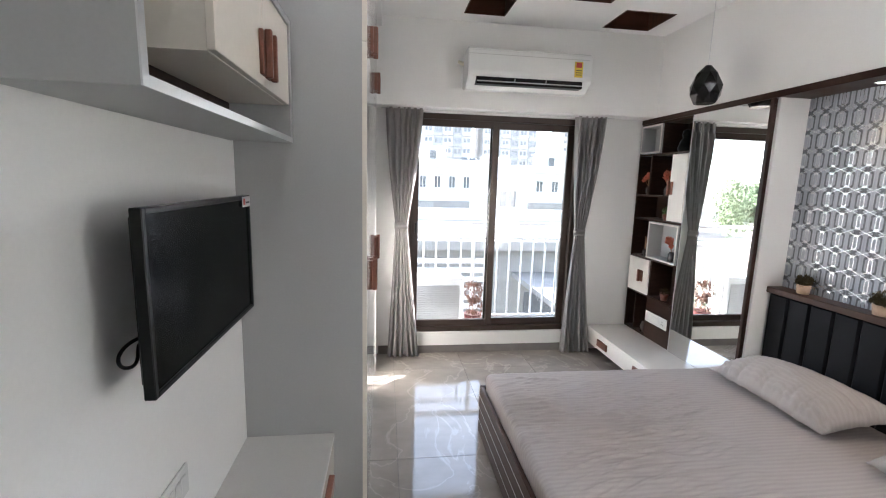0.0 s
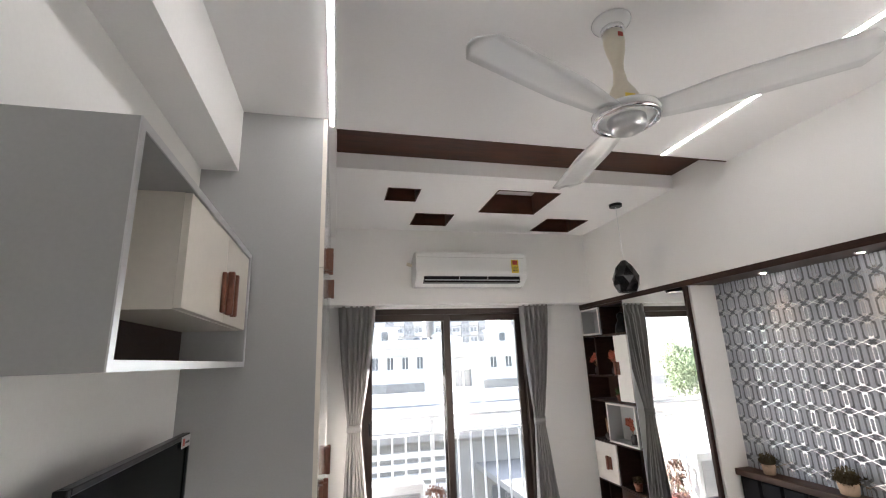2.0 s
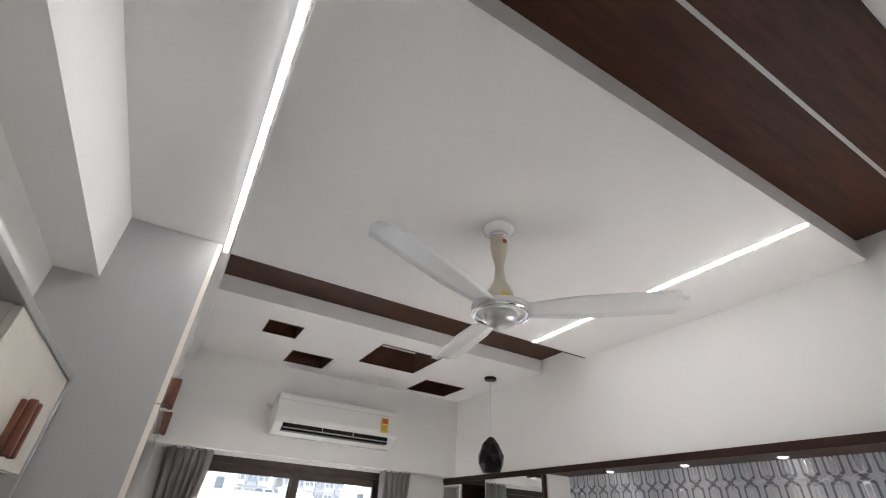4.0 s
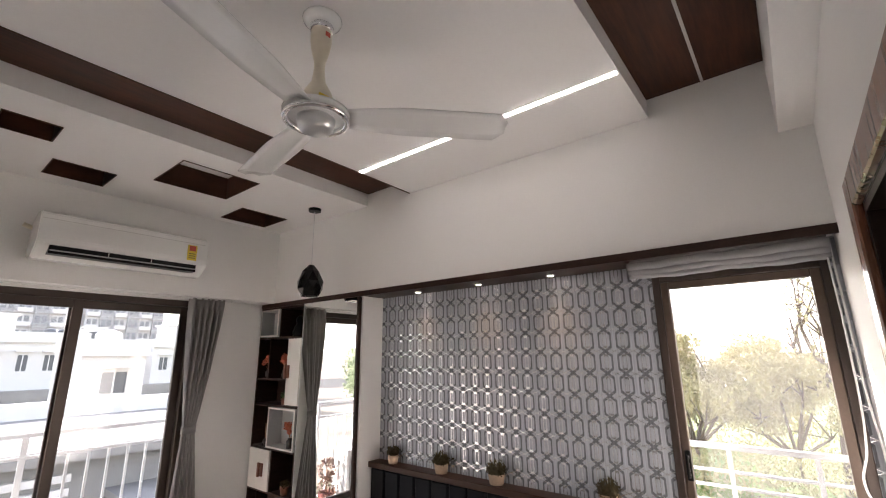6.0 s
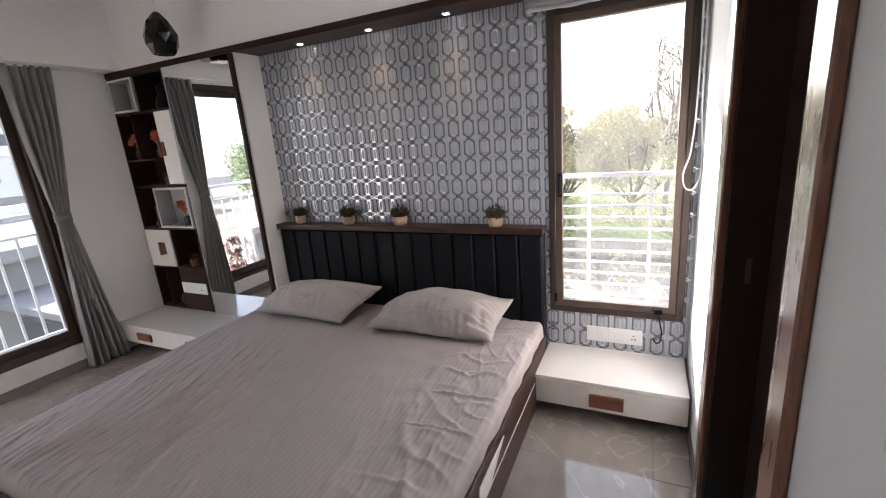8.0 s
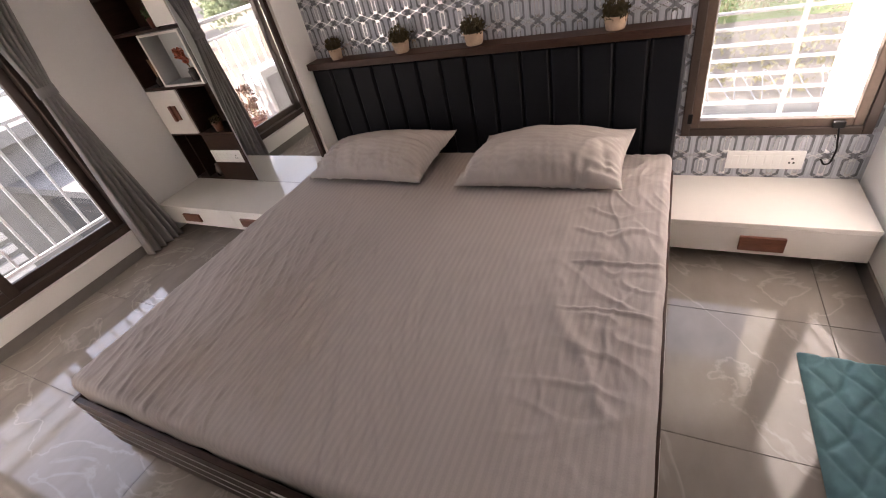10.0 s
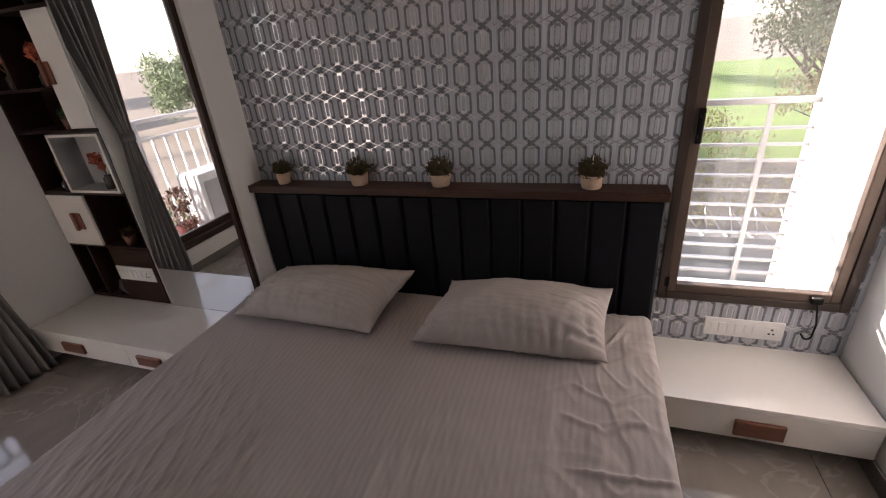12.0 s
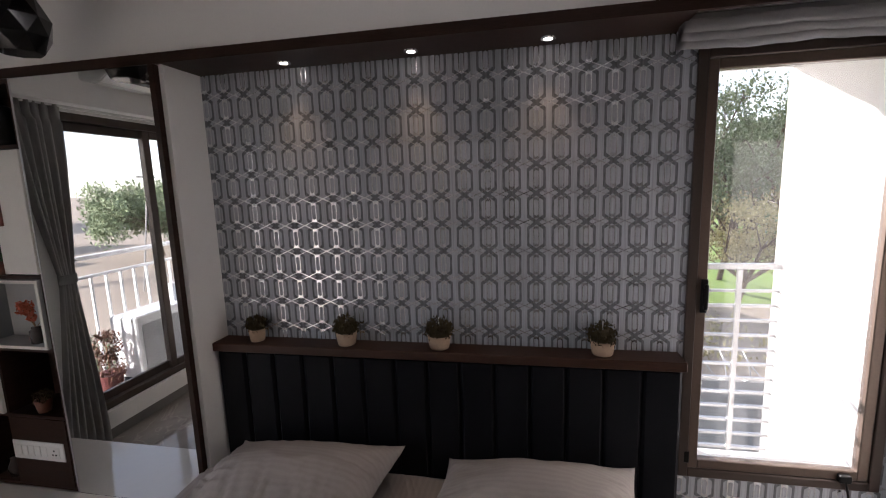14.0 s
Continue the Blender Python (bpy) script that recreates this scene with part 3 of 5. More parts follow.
part("back", boxes((X0, X0 + 0.008, Y0 + 0.018, Y1 - 0.018, Z0 + 0.018, Z1 - 0.018)), WALNUT, cab, "brown back panel")
part("box", boxes((X0 + 0.008, X1 - 0.022, 1.262, Y1 - 0.019, 1.848, 1.866), (X0 + 0.008, X1 - 0.022, 1.262, 1.28, 1.866, Z1 - 0.018)), CREAM, cab)
part("shelf_back", boxes((X0 + 0.008, X0 + 0.014, Y0 + 0.02, 1.26, 1.866, Z1 - 0.019)), GREYIN, cab)
for a, b in ((1.26, 1.618), (1.621, 1.945)):
    d = part("door", boxes((X1 - 0.022, X1 - 0.003, a, b, 1.85, Z1 - 0.02, 0.0015)), CREAM, cab, "cream laminate door")
    pull(d, X1 - 0.003, 1.60 if a < 1.5 else 1.655, 1.935, 0.034, 0.13, 0.03)

con = thing("console_cabinet", "low pale console cabinet under the television", "cabinet", "", (-0.35, 1.5, 0.1))
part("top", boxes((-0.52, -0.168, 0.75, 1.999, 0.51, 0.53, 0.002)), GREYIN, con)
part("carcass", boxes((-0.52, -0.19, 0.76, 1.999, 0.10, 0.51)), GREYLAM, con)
for a, b in ((0.765, 1.38), (1.384, 1.997)):
    d = part("drawer", boxes((-0.19, -0.172, a, b, 0.11, 0.507, 0.001)), CREAM, con)
    pull(d, -0.172, (a + b) / 2 + 0.08, 0.42, 0.16, 0.05)
part("plinth", boxes((-0.52, -0.22, 0.78, 1.999, 0.0, 0.10)), WALNUT, con)

wd = thing("wardrobe", "tall wardrobe with grey side and glossy cream doors", "wardrobe", "", (-0.28, 2.9, 0))
part("side_panel", boxes((-0.52, -0.05, 2.0, 2.02, 0, 2.774)), GREYLAM, wd, "grey laminate side")
part("edge_strip", boxes((-0.05, -0.032, 2.0, 2.022, 0, 2.098), (-0.05, -0.032, 2.0, 2.022, 2.102, 2.774)), CREAM, wd, "cream edge strip")
part("carcass", boxes((-0.52, -0.052, 2.02, 3.80, 0.0, 2.774)), GREYIN, wd)
for k in range(4):
    a = 2.024 + k * 0.444
    for z0, z1 in ((0.06, 2.096), (2.104, 2.765)):
        d = part("door", boxes((-0.052, -0.034, a, a + 0.44, z0, z1, 0.001)), GLOSSW, wd, "glossy cream door")
        y = a + 0.40 if k % 2 == 0 else a + 0.04
        pull(d, -0.034, y, 1.12 if z0 < 1 else 2.23, 0.03, 0.16 if z0 < 1 else 0.12, 0.035)

# ---- air conditioner ----
ac = thing("air_conditioner", "white split air conditioner with open louvre", "air conditioner", "", (1.14, 3.8, 2.32))
prof = [(3.93, 2.335), (3.93, 2.565), (3.80, 2.612), (3.71, 2.607), (3.685, 2.588), (3.665, 2.43), (3.672, 2.395), (3.78, 2.315), (3.86, 2.315)]
bm = bmesh.new()
ends = []
for x in (0.655, 1.645):
    ends.append([bm.verts.new((x, y, z)) for y, z in prof])
for j in range(len(prof)):
    bm.faces.new((ends[0][j], ends[0][(j + 1) % len(prof)], ends[1][(j + 1) % len(prof)], ends[1][j]))
bm.faces.new(ends[0][::-1]), bm.faces.new(ends[1])
bmesh.ops.recalc_face_normals(bm, faces=bm.faces)
bmesh.ops.bevel(bm, geom=list(bm.edges), offset=0.006, segments=2, affect="EDGES")
part("body", bm, PLASTIC, ac)
part("air_outlet", boxes((0.72, 1.57, 3.678, 3.78, 2.338, 2.402, 0.002)), BLACK, ac, "dark louvre slot")
part("louvre", boxes((0.725, 1.565, 3.667, 3.679, 2.354, 2.361, 0.002)), GREYLAM, ac)
for k in range(2):
    part("vane", boxes((1.02 + 0.25 * k, 1.024 + 0.25 * k, 3.672, 3.679, 2.364, 2.396)), GREYIN, ac)
part("panel_seam", boxes((0.665, 1.62, 3.679, 3.684, 2.552, 2.556)), GREYIN, ac)
part("logo_plate", boxes((1.10, 1.16, 3.683, 3.688, 2.562, 2.572)), SILVER, ac)
st = part("energy_label", boxes((1.495, 1.56, 3.664, 3.672, 2.42, 2.535)), YELLOW, ac, "yellow energy label with red dial")
part("dial", boxes((1.505, 1.55, 3.662, 3.6645, 2.492, 2.53)), RED, st)
for z in (2.436, 2.452, 2.468):
    part("print", boxes((1.505, 1.55, 3.662, 3.6645, z, z + 0.005)), DARKPRINT, st)
part("pipe", tube(bmesh.new(), (0.61, 3.90, 2.54), (0.67, 3.90, 2.52), 0.014), IVORY, ac)

# ---- ceiling fan ----
FX, FY, FZ = 0.955, 1.325, 2.475
fan = thing("ceiling_fan", "white three-blade ceiling fan with chrome ring", "ceiling fan", "", (FX, FY, CE))
part("canopy", lathe(bmesh.new(), [(0.02, -0.03), (0.05, -0.025), (0.066, -0.008), (0.068, 0.0), (0.01, 0.0)], (FX, FY, CE), 32), FANW, fan, smooth=True)
part("canopy_ring", lathe(bmesh.new(), [(0.034, -0.05), (0.040, -0.045), (0.040, -0.030), (0.03, -0.028)], (FX, FY, CE), 32), CHROME, fan, smooth=True)
rod = part("downrod", lathe(bmesh.new(), [(0.036, -0.05), (0.036, -0.09), (0.030, -0.13), (0.020, -0.17), (0.018, -0.20), (0.024, -0.25), (0.045, -0.29), (0.052, -0.31), (0.053, -0.36), (0.02, -0.362)][::-1], (FX, FY, CE), 32), IVORY, fan, "ivory flared rod", True)
part("sticker", boxes((FX - 0.03, FX + 0.005, FY - 0.0545, FY - 0.05, CE - 0.345, CE - 0.322)), YELLOW, rod)
part("sticker", boxes((FX - 0.008, FX + 0.01, FY - 0.0375, FY - 0.035, CE - 0.085, CE - 0.068)), RED, rod)
part("motor", lathe(bmesh.new(), [(0.02, -0.004), (0.082, -0.002), (0.09, 0.004), (0.10, 0.008), (0.11, 0.012), (0.11, 0.022), (0.05, 0.03), (0.02, 0.03)], (FX, FY, FZ), 40), FANW, fan, smooth=True)
part("cap", lathe(bmesh.new(), [(0.001, -0.05), (0.04, -0.048), (0.056, -0.038), (0.062, -0.015), (0.062, 0.0), (0.001, 0.0)], (FX, FY, FZ), 36), SILVER, fan, "polished metal motor cap", True)
bm = bmesh.new()
N, M = 48, 10
rows = [[bm.verts.new((FX + (0.10 + 0.011 * math.cos(2 * math.pi * j / M)) * math.cos(2 * math.pi * i / N), FY + (0.10 + 0.011 * math.cos(2 * math.pi * j / M)) * math.sin(2 * math.pi * i / N), FZ - 0.004 + 0.009 * math.sin(2 * math.pi * j / M))) for j in range(M)] for i in range(N)]
for i in range(N):
    for j in range(M):
        bm.faces.new((rows[i][j], rows[(i + 1) % N][j], rows[(i + 1) % N][(j + 1) % M], rows[i][(j + 1) % M]))
part("trim_ring", bm, CHROME, fan, "chrome ring", True)
for ang in (201, -42, 79):
    bm = bmesh.new()
    n = 16
    top, bot = [], []
    for i in range(n + 1):
        s = i / n
        r = 0.10 + 0.555 * s
        half = 0.048 + 0.022 * min(1, s * 3)
        if s > 0.94:
            half *= math.sqrt(max(0.05, 1 - ((s - 0.94) / 0.065) ** 2))
        lift = 0.012 * s
        top.append([bm.verts.new((r, y, lift + 0.004 - 0.16 * y + 0.02 * (1 - (y / half) ** 2) * 0.4)) for y in (-half, -half / 2, 0, half / 2, half)])
        bot.append([bm.verts.new((r, y, lift - 0.16 * y + 0.02 * (1 - (y / half) ** 2) * 0.4)) for y in (-half, -half / 2, 0, half / 2, half)])
    for i in range(n):
        for j in range(4):
            bm.faces.new((top[i][j], top[i + 1][j], top[i + 1][j + 1], top[i][j + 1]))
            bm.faces.new((bot[i][j], bot[i][j + 1], bot[i + 1][j + 1], bot[i + 1][j]))
        for j in (0, 4):
            bm.faces.new((top[i][j], bot[i][j], bot[i + 1][j], top[i + 1][j]))
    for i in (0, n):
        for j in range(4):
            bm.faces.new((top[i][j], top[i][j + 1], bot[i][j + 1], bot[i][j]))
    bm.transform(Matrix.Translation((FX, FY, FZ + 0.005)) @ Matrix.Rotation(radians(ang), 4, "Z"))
    part("blade", bm, FANW, fan, smooth=True)

# ---- pendant lamp ----
PX, PY_ = 2.165, 3.06
pend = thing("pendant_lamp", "black faceted pendant lamp on a thin cord", "pendant lamp", "", (PX, PY_, CE))
part("canopy", lathe(bmesh.new(), [(0.01, -0.024), (0.048, -0.022), (0.05, 0.0), (0.01, 0.0)], (PX, PY_, CE), 28), BLACK, pend)
part("cord", tube(bmesh.new(), (PX, PY_, CE - 0.02), (PX, PY_, 2.38), 0.0025, 8), SILVER, pend)
bm = bmesh.new()
rings = []
for k, (r, z) in enumerate(((0.02, 2.40), (0.064, 2.35), (0.098, 2.27), (0.094, 2.21), (0.064, 2.155))):
    rings.append([bm.verts.new((PX + r * math.cos(2 * math.pi * (j + 0.5 * (k % 2)) / 8), PY_ + r * math.sin(2 * math.pi * (j + 0.5 * (k % 2)) / 8), z)) for j in range(8)])
for k, (lo, hi) in enumerate(zip(rings, rings[1:])):
    o = k % 2
    for j in range(8):
        if o:
            bm.faces.new((lo[j], hi[j], hi[(j + 1) % 8])), bm.faces.new((lo[j], hi[(j + 1) % 8], lo[(j + 1) % 8]))
        else:
            bm.faces.new((lo[j], hi[j], lo[(j + 1) % 8])), bm.faces.new((hi[j], hi[(j + 1) % 8], lo[(j + 1) % 8]))
bm.faces.new(rings[0]), bm.faces.new(rings[-1])
part("shade", bm, PENDANT, pend, "glossy black faceted shade")


# ---- curtains ----
def curtain(name, label, stops, tie_z, y, tie_label, folds=6):
    """stops: (z, x0, x1) from the rail down to the hem."""
    ob = thing(name, label, "curtain", "balcony curtains", (sum(stops[0][1:]) / 2, y, 0))
    bm = bmesh.new()
    nu, nv = 110, 60
    grid = []
    for i in range(nv + 1):
        z = stops[0][0] + (stops[-1][0] - stops[0][0]) * i / nv
        for (za, a0, a1), (zb, b0, b1) in zip(stops, stops[1:]):
            if za >= z >= zb - 1e-6:
                s = (za - z) / (za - zb)
                s = s ** 1.4 if za > tie_z + 0.01 else s
                x0, x1 = a0 + (b0 - a0) * s, a1 + (b1 - a1) * s
                break
        amp = 0.034 * max(0.25, min(1.0, ((x1 - x0) - 0.06) / 0.2))
        row = []
        for j in range(nu + 1):
            u = j / nu
            ph = 2 * math.pi * folds * (u + 0.03 * math.sin(6 * u + 1.1 * z) + 0.03 * noise.noise((u * 7, z * 0.8, x0)))
            dy = amp * (0.8 + 0.5 * noise.noise((u * 9, 3.0, z * 0.7))) * (math.sin(ph) + 0.3 * math.sin(2 * ph + 1 + z))
            dx = 0.006 * math.cos(ph)
            if z > stops[0][0] - 0.09:
                dy = 0.5 * dy + 0.008 * math.sin(2.0 * ph)
            row.append(bm.verts.new((x0 + (x1 - x0) * u + dx, y + dy, z)))
        grid.append(row)
    for a, b in zip(grid, grid[1:]):
        for j in range(nu):
            bm.faces.new((a[j], a[j + 1], b[j + 1], b[j]))
    c = part("cloth", bm, CURTAIN, ob, smooth=True)
    so = c.modifiers.new("thickness", "SOLIDIFY")
    so.thickness = 0.002
    for (za, a0, a1) in stops:
        if abs(za - tie_z) < 0.01:
            bm = bmesh.new()
            N = 28
            rows = []
            for k in range(N):
                t = 2 * math.pi * k / N
                rows.append([bm.verts.new(((a0 + a1) / 2 + ((a1 - a0) / 2 + 0.008 + d) * math.cos(t), y + (0.022 + d) * math.sin(t), za + e)) for d, e in ((0, -0.028), (0.004, -0.028), (0.004, 0.028), (0, 0.028))])
            for k in range(N):
                for j in range(4):
                    bm.faces.new((rows[k][j], rows[(k + 1) % N][j], rows[(k + 1) % N][(j + 1) % 4], rows[k][(j + 1) % 4]))
            part("tie_band", bm, CURTAIN, ob, tie_label, True)
    return ob


curtain("curtain", "grey pleated curtain tied in the middle", [(2.188, 1.69, 1.99), (1.16, 1.762, 1.85), (0.012, 1.69, 1.98)], 1.16, 4.035, "grey tie band")
curtain("curtain", "grey pleated curtain tied back, sunlit at its edge", [(2.188, 0.035, 0.345), (1.2, 0.13, 0.225), (0.012, 0.06, 0.34)], 1.2, 4.035, "grey tie band")
tr = thing("curtain_track", "slim white curtain track under the beam", "curtain track", "", (1.0, 4.035, 2.19))
part("rail", boxes((0.0, 2.05, 4.025, 4.045, 2.178, 2.19, 0.002)), PLASTIC, tr)

# ---- display shelf, mirror and ledge ----
SX = 2.382
unit = thing("display_shelf", "tall dark walnut shelf unit with white doors and frames", "shelf", "", (2.49, 3.78, 0.245))
T = 0.016
YA, YB, ZA, ZB = 3.436, 4.118, 0.246, 2.146
bm = boxes((SX, 2.6, YA, YA + T, ZA, ZB), (SX, 2.6, YB - T, YB, ZA, ZB), (SX, 2.6, YA + T, YB - T, ZA, ZA + T), (SX, 2.6, YA + T, YB - T, ZB - T, ZB))
part("carcass", bm, WALNUT, unit)
part("back", boxes((2.592, 2.6, YA + T, YB - T, ZA + T, ZB - T)), WALNUT, unit)
for z in (1.872, 1.512, 1.298, 0.952, 0.617):
    part("shelf_board", boxes((SX + 0.002, 2.592, YA + T, YB - T, z - T / 2, z + T / 2)), WALNUT, unit)
for y, z0, z1 in ((3.79, 1.88, 2.13), (3.93, 1.52, 1.864), (3.625, 1.306, 1.864), (3.86, 0.96, 1.29), (3.785, 0.625, 0.944), (3.785, 0.262, 0.609), (3.97, 0.262, 0.609)):
    part("divider", boxes((SX + 0.002, 2.592, y - 0.007, y + 0.007, z0, z1)), WALNUT, unit)
for y0, y1, z0, z1 in ((3.80, 4.098, 1.884, 2.128), (3.456, 3.852, 0.964, 1.287)):
    fr = part("display_box", ring_frame(bmesh.new(), "x", y0, y1, z0, z1, 0.014, SX - 0.012, 2.5, 0.0), GREYLAM, unit, "pale grey lined display box")
    part("box_back", boxes((2.5, 2.508, y0, y1, z0, z1)), GREYLAM, fr)
    part("rim", ring_frame(bmesh.new(), "x", y0, y1, z0, z1, 0.014, SX - 0.016, SX - 0.0121, 0.0), GLOSSW, fr, "white rim")
d = part("door", boxes((SX - 0.014, SX + 0.001, 3.44, 3.622, 1.315, 1.858, 0.0015)), GLOSSW, unit, "glossy white door")
pull(d, SX - 0.014, 3.607, 1.585, 0.05, 0.115, -0.026)
d = part("door", boxes((SX - 0.014, SX + 0.001, 3.79, 4.10, 0.628, 0.942, 0.0015)), GLOSSW, unit, "glossy white door")
pull(d, SX - 0.014, 3.90, 0.785, 0.055, 0.11, -0.026)
part("fascia", boxes((SX - 0.004, SX + 0.010, YA + T, 3.778, 0.262, 0.609)), WALNUT, unit)
part("inlay", boxes((2.57, 2.5915, 3.45, 3.61, 1.306, 1.50)), GREYIN, unit)
switch_plate("switch_plate", "white switch plate in the walnut shelf panel", SX - 0.004, -1, 3.475, 3.775, 0.40, 0.495, 7)

mir = thing("wall_mirror", "tall frameless mirror with dark wood edge", "mirror", "", (2.39, 3.08, 0.246))
part("backing", boxes((2.384, 2.6, 2.727, 3.434, 0.0, 2.146)), WALNUT, mir)
part("glass", boxes((2.377, 2.384, 2.75, 3.428, 0.247, 2.145)), MIRROR, mir, "silvered mirror glass")
part("edge_strip", boxes((2.372, 2.384, 2.724, 2.749, 0.2, 2.146, 0.001)), WALNUT, mir, "dark wood edge")
part("edge_bead", boxes((2.375, 2.384, 3.4285, 3.4345, 0.247, 2.146)), SILVER, mir)

led = thing("floating_ledge", "glossy white floating drawer ledge by the window", "cabinet", "", (2.2, 3.45, 0.09))
part("carcass", boxes((2.012, 2.377, 2.80, 4.115, 0.092, 0.228)), GLOSSW, led)
part("top", boxes((1.99, 2.377, 2.80, 4.115, 0.2285, 0.246, 0.001)), GLOSSW, led, "glossy white top")
for a, b, h in ((2.80, 3.368, 3.2), (3.372, 4.113, 3.785)):
    d = part("drawer", boxes((1.994, 2.012, a, b, 0.094, 0.226, 0.001)), GLOSSW, led)
    pull(d, 1.994, h, 0.162, 0.17, 0.062, -0.016)

ns = thing("bedside_ledge", "glossy white floating bedside drawer with brown handle", "nightstand", "", (2.4, 0.38, 0.085))
part("carcass", boxes((2.232, 2.6, 0.012, 0.735, 0.084, 0.226)), GLOSSW, ns)
part("top", boxes((2.212, 2.6, 0.012, 0.737, 0.2265, 0.246, 0.001)), GLOSSW, ns)
d = part("drawer", boxes((2.214, 2.232, 0.014, 0.735, 0.086, 0.224, 0.001)), GLOSSW, ns)
pull(d, 2.214, 0.378, 0.148, 0.165, 0.072, -0.016)


# ---- small decorations ----
def leaf_clump(bm, at, r, n, size, flat=0.8, seed=1):
    """Many small folded leaves about a point."""
    rnd = random.Random(seed)
    for _ in range(n):
        d = Vector((rnd.gauss(0, 1), rnd.gauss(0, 1), rnd.gauss(0, 1) * flat)).normalized() * r * rnd.uniform(0.55, 1.0)
        c = Vector(at) + d
        m = Matrix.Translation(c) @ Euler((rnd.uniform(0, 6.3), rnd.uniform(0, 6.3), rnd.uniform(0, 6.3))).to_matrix().to_4x4()
        s = size * rnd.uniform(0.6, 1.3)
        vs = [bm.verts.new(m @ Vector(q)) for q in ((-s, 0, 0), (0, -s * 0.45, s * 0.15), (s, 0, 0), (0, s * 0.45, s * 0.15))]
        bm.faces.new((vs[0], vs[1], vs[2])), bm.faces.new((vs[0], vs[2], vs[3]))
    return bm


def moss_pot(x, y, z, r, h, seed, stick):
    ob = thing("potted_moss", "small raw clay pot of dried brown-green moss", "plant pot", "pots on the headboard", (x, y, z))
    part("pot", lathe(bmesh.new(), [(0.001, 0), (r * 0.78, 0), (r * 0.84, 0.004), (r, h), (r * 0.9, h), (r * 0.86, h - 0.012), (0.001, h - 0.012)], (x, y, z), 24), POT, ob, smooth=True)
    bm = bmesh.new()
    lathe(bm, [(0.001, h - 0.012), (r * 0.95, h + 0.004), (r * 0.9, h + 0.02), (r * 0.5, h + 0.035), (0.001, h + 0.04)], (x, y, z), 14)
    leaf_clump(bm, (x, y, z + h + 0.022), r * 1.22, 560, 0.0095, 0.6, seed)
    part("moss", bm, MOSS, ob)
    if stick:
        part("tag", boxes((x - 0.001, x + 0.001, y - 0.002, y + 0.002, z + h, z + h + 0.075)), PLASTIC, ob)


for k, (y, r) in enumerate(((2.515, 0.037), (2.085, 0.046), (1.675, 0.049), (1.03, 0.047))):
    moss_pot(2.548, y, 0.98, r, 0.056, k + 3, k != 0)


def little_pot(x, y, z, name, label, leafy, seed):
    ob = thing(name, label, "plant pot", "", (x, y, z))
    part("pot", lathe(bmesh.new(), [(0.001, 0), (0.026, 0), (0.036, 0.062), (0.031, 0.062), (0.001, 0.052)], (x, y, z), 18), HANDLE, ob, smooth=True)
    part("leaves", leaf_clump(bmesh.new(), (x, y, z + 0.075), 0.042, 130, 0.011, 0.7, seed), leafy, ob)


little_pot(2.425, 3.70, 1.306, "potted_plant", "small brown pot with green leaves", GREENLEAF, 11)
little_pot(2.425, 3.62, 0.625, "potted_plant", "small brown pot with pale dry leaves", MOSS, 12)


def vase(x, y, z, seed):
    ob = thing("flower_vase", "small dark glass jar with coral dried flowers", "vase", "vases in the shelf", (x, y, z))
    part("jar", lathe(bmesh.new(), [(0.001, 0), (0.026, 0), (0.028, 0.06), (0.018, 0.068), (0.018, 0.078), (0.001, 0.078)], (x, y, z), 18), SMOKE, ob, smooth=True)
    rnd = random.Random(seed)
    bm, fl = bmesh.new(), bmesh.new()
    for _ in range(7):
        tip = Vector((x + rnd.uniform(-0.03, 0.03), y + rnd.uniform(-0.05, 0.05), z + rnd.uniform(0.13, 0.20)))
        tube(bm, (x, y, z + 0.07), tip, 0.0015, 5)
        leaf_clump(fl, tip, 0.021, 46, 0.012, 1.0, rnd.randint(0, 999))
    part("stems", bm, STICK, ob)
    part("flowers", fl, CORAL, ob)


vase(2.415, 3.57, 0.979, 1)
vase(2.42, 3.725, 1.52, 2)
vase(2.42, 3.99, 1.52, 3)
dif = thing("reed_diffuser", "brown bottle with fanned reed sticks", "diffuser", "", (2.43, 3.97, 0.96))
part("bottle", lathe(bmesh.new(), [(0.001, 0), (0.024, 0), (0.026, 0.04), (0.01, 0.052), (0.01, 0.062), (0.001, 0.062)], (2.43, 3.97, 0.96), 16), SMOKE, dif, smooth=True)
for k in range(5):
    part("reed", tube(bmesh.new(), (2.43, 3.97, 0.98), (2.42 + 0.01 * k, 3.93 + 0.025 * k, 1.13), 0.0018, 6), STICK, dif)
orn = thing("ornament", "black rounded seated ornament on the top shelf", "ornament", "", (2.445, 3.58, 1.88))
bm = lathe(bmesh.new(), [(0.001, 0), (0.055, 0), (0.06, 0.03), (0.045, 0.08), (0.028, 0.11), (0.036, 0.135), (0.03, 0.165), (0.001, 0.18)], (2.445, 3.58, 1.88), 20)
part("body", bm, BLACK, orn, smooth=True)
vz = thing("small_jar", "small dark jar in the lowest cell", "jar", "", (2.43, 3.87, 0.262))
part("body", lathe(bmesh.new(), [(0.001, 0), (0.03, 0), (0.036, 0.05), (0.02, 0.09), (0.024, 0.10), (0.001, 0.1)], (2.43, 3.87, 0.262), 18), SMOKE, vz, smooth=True)

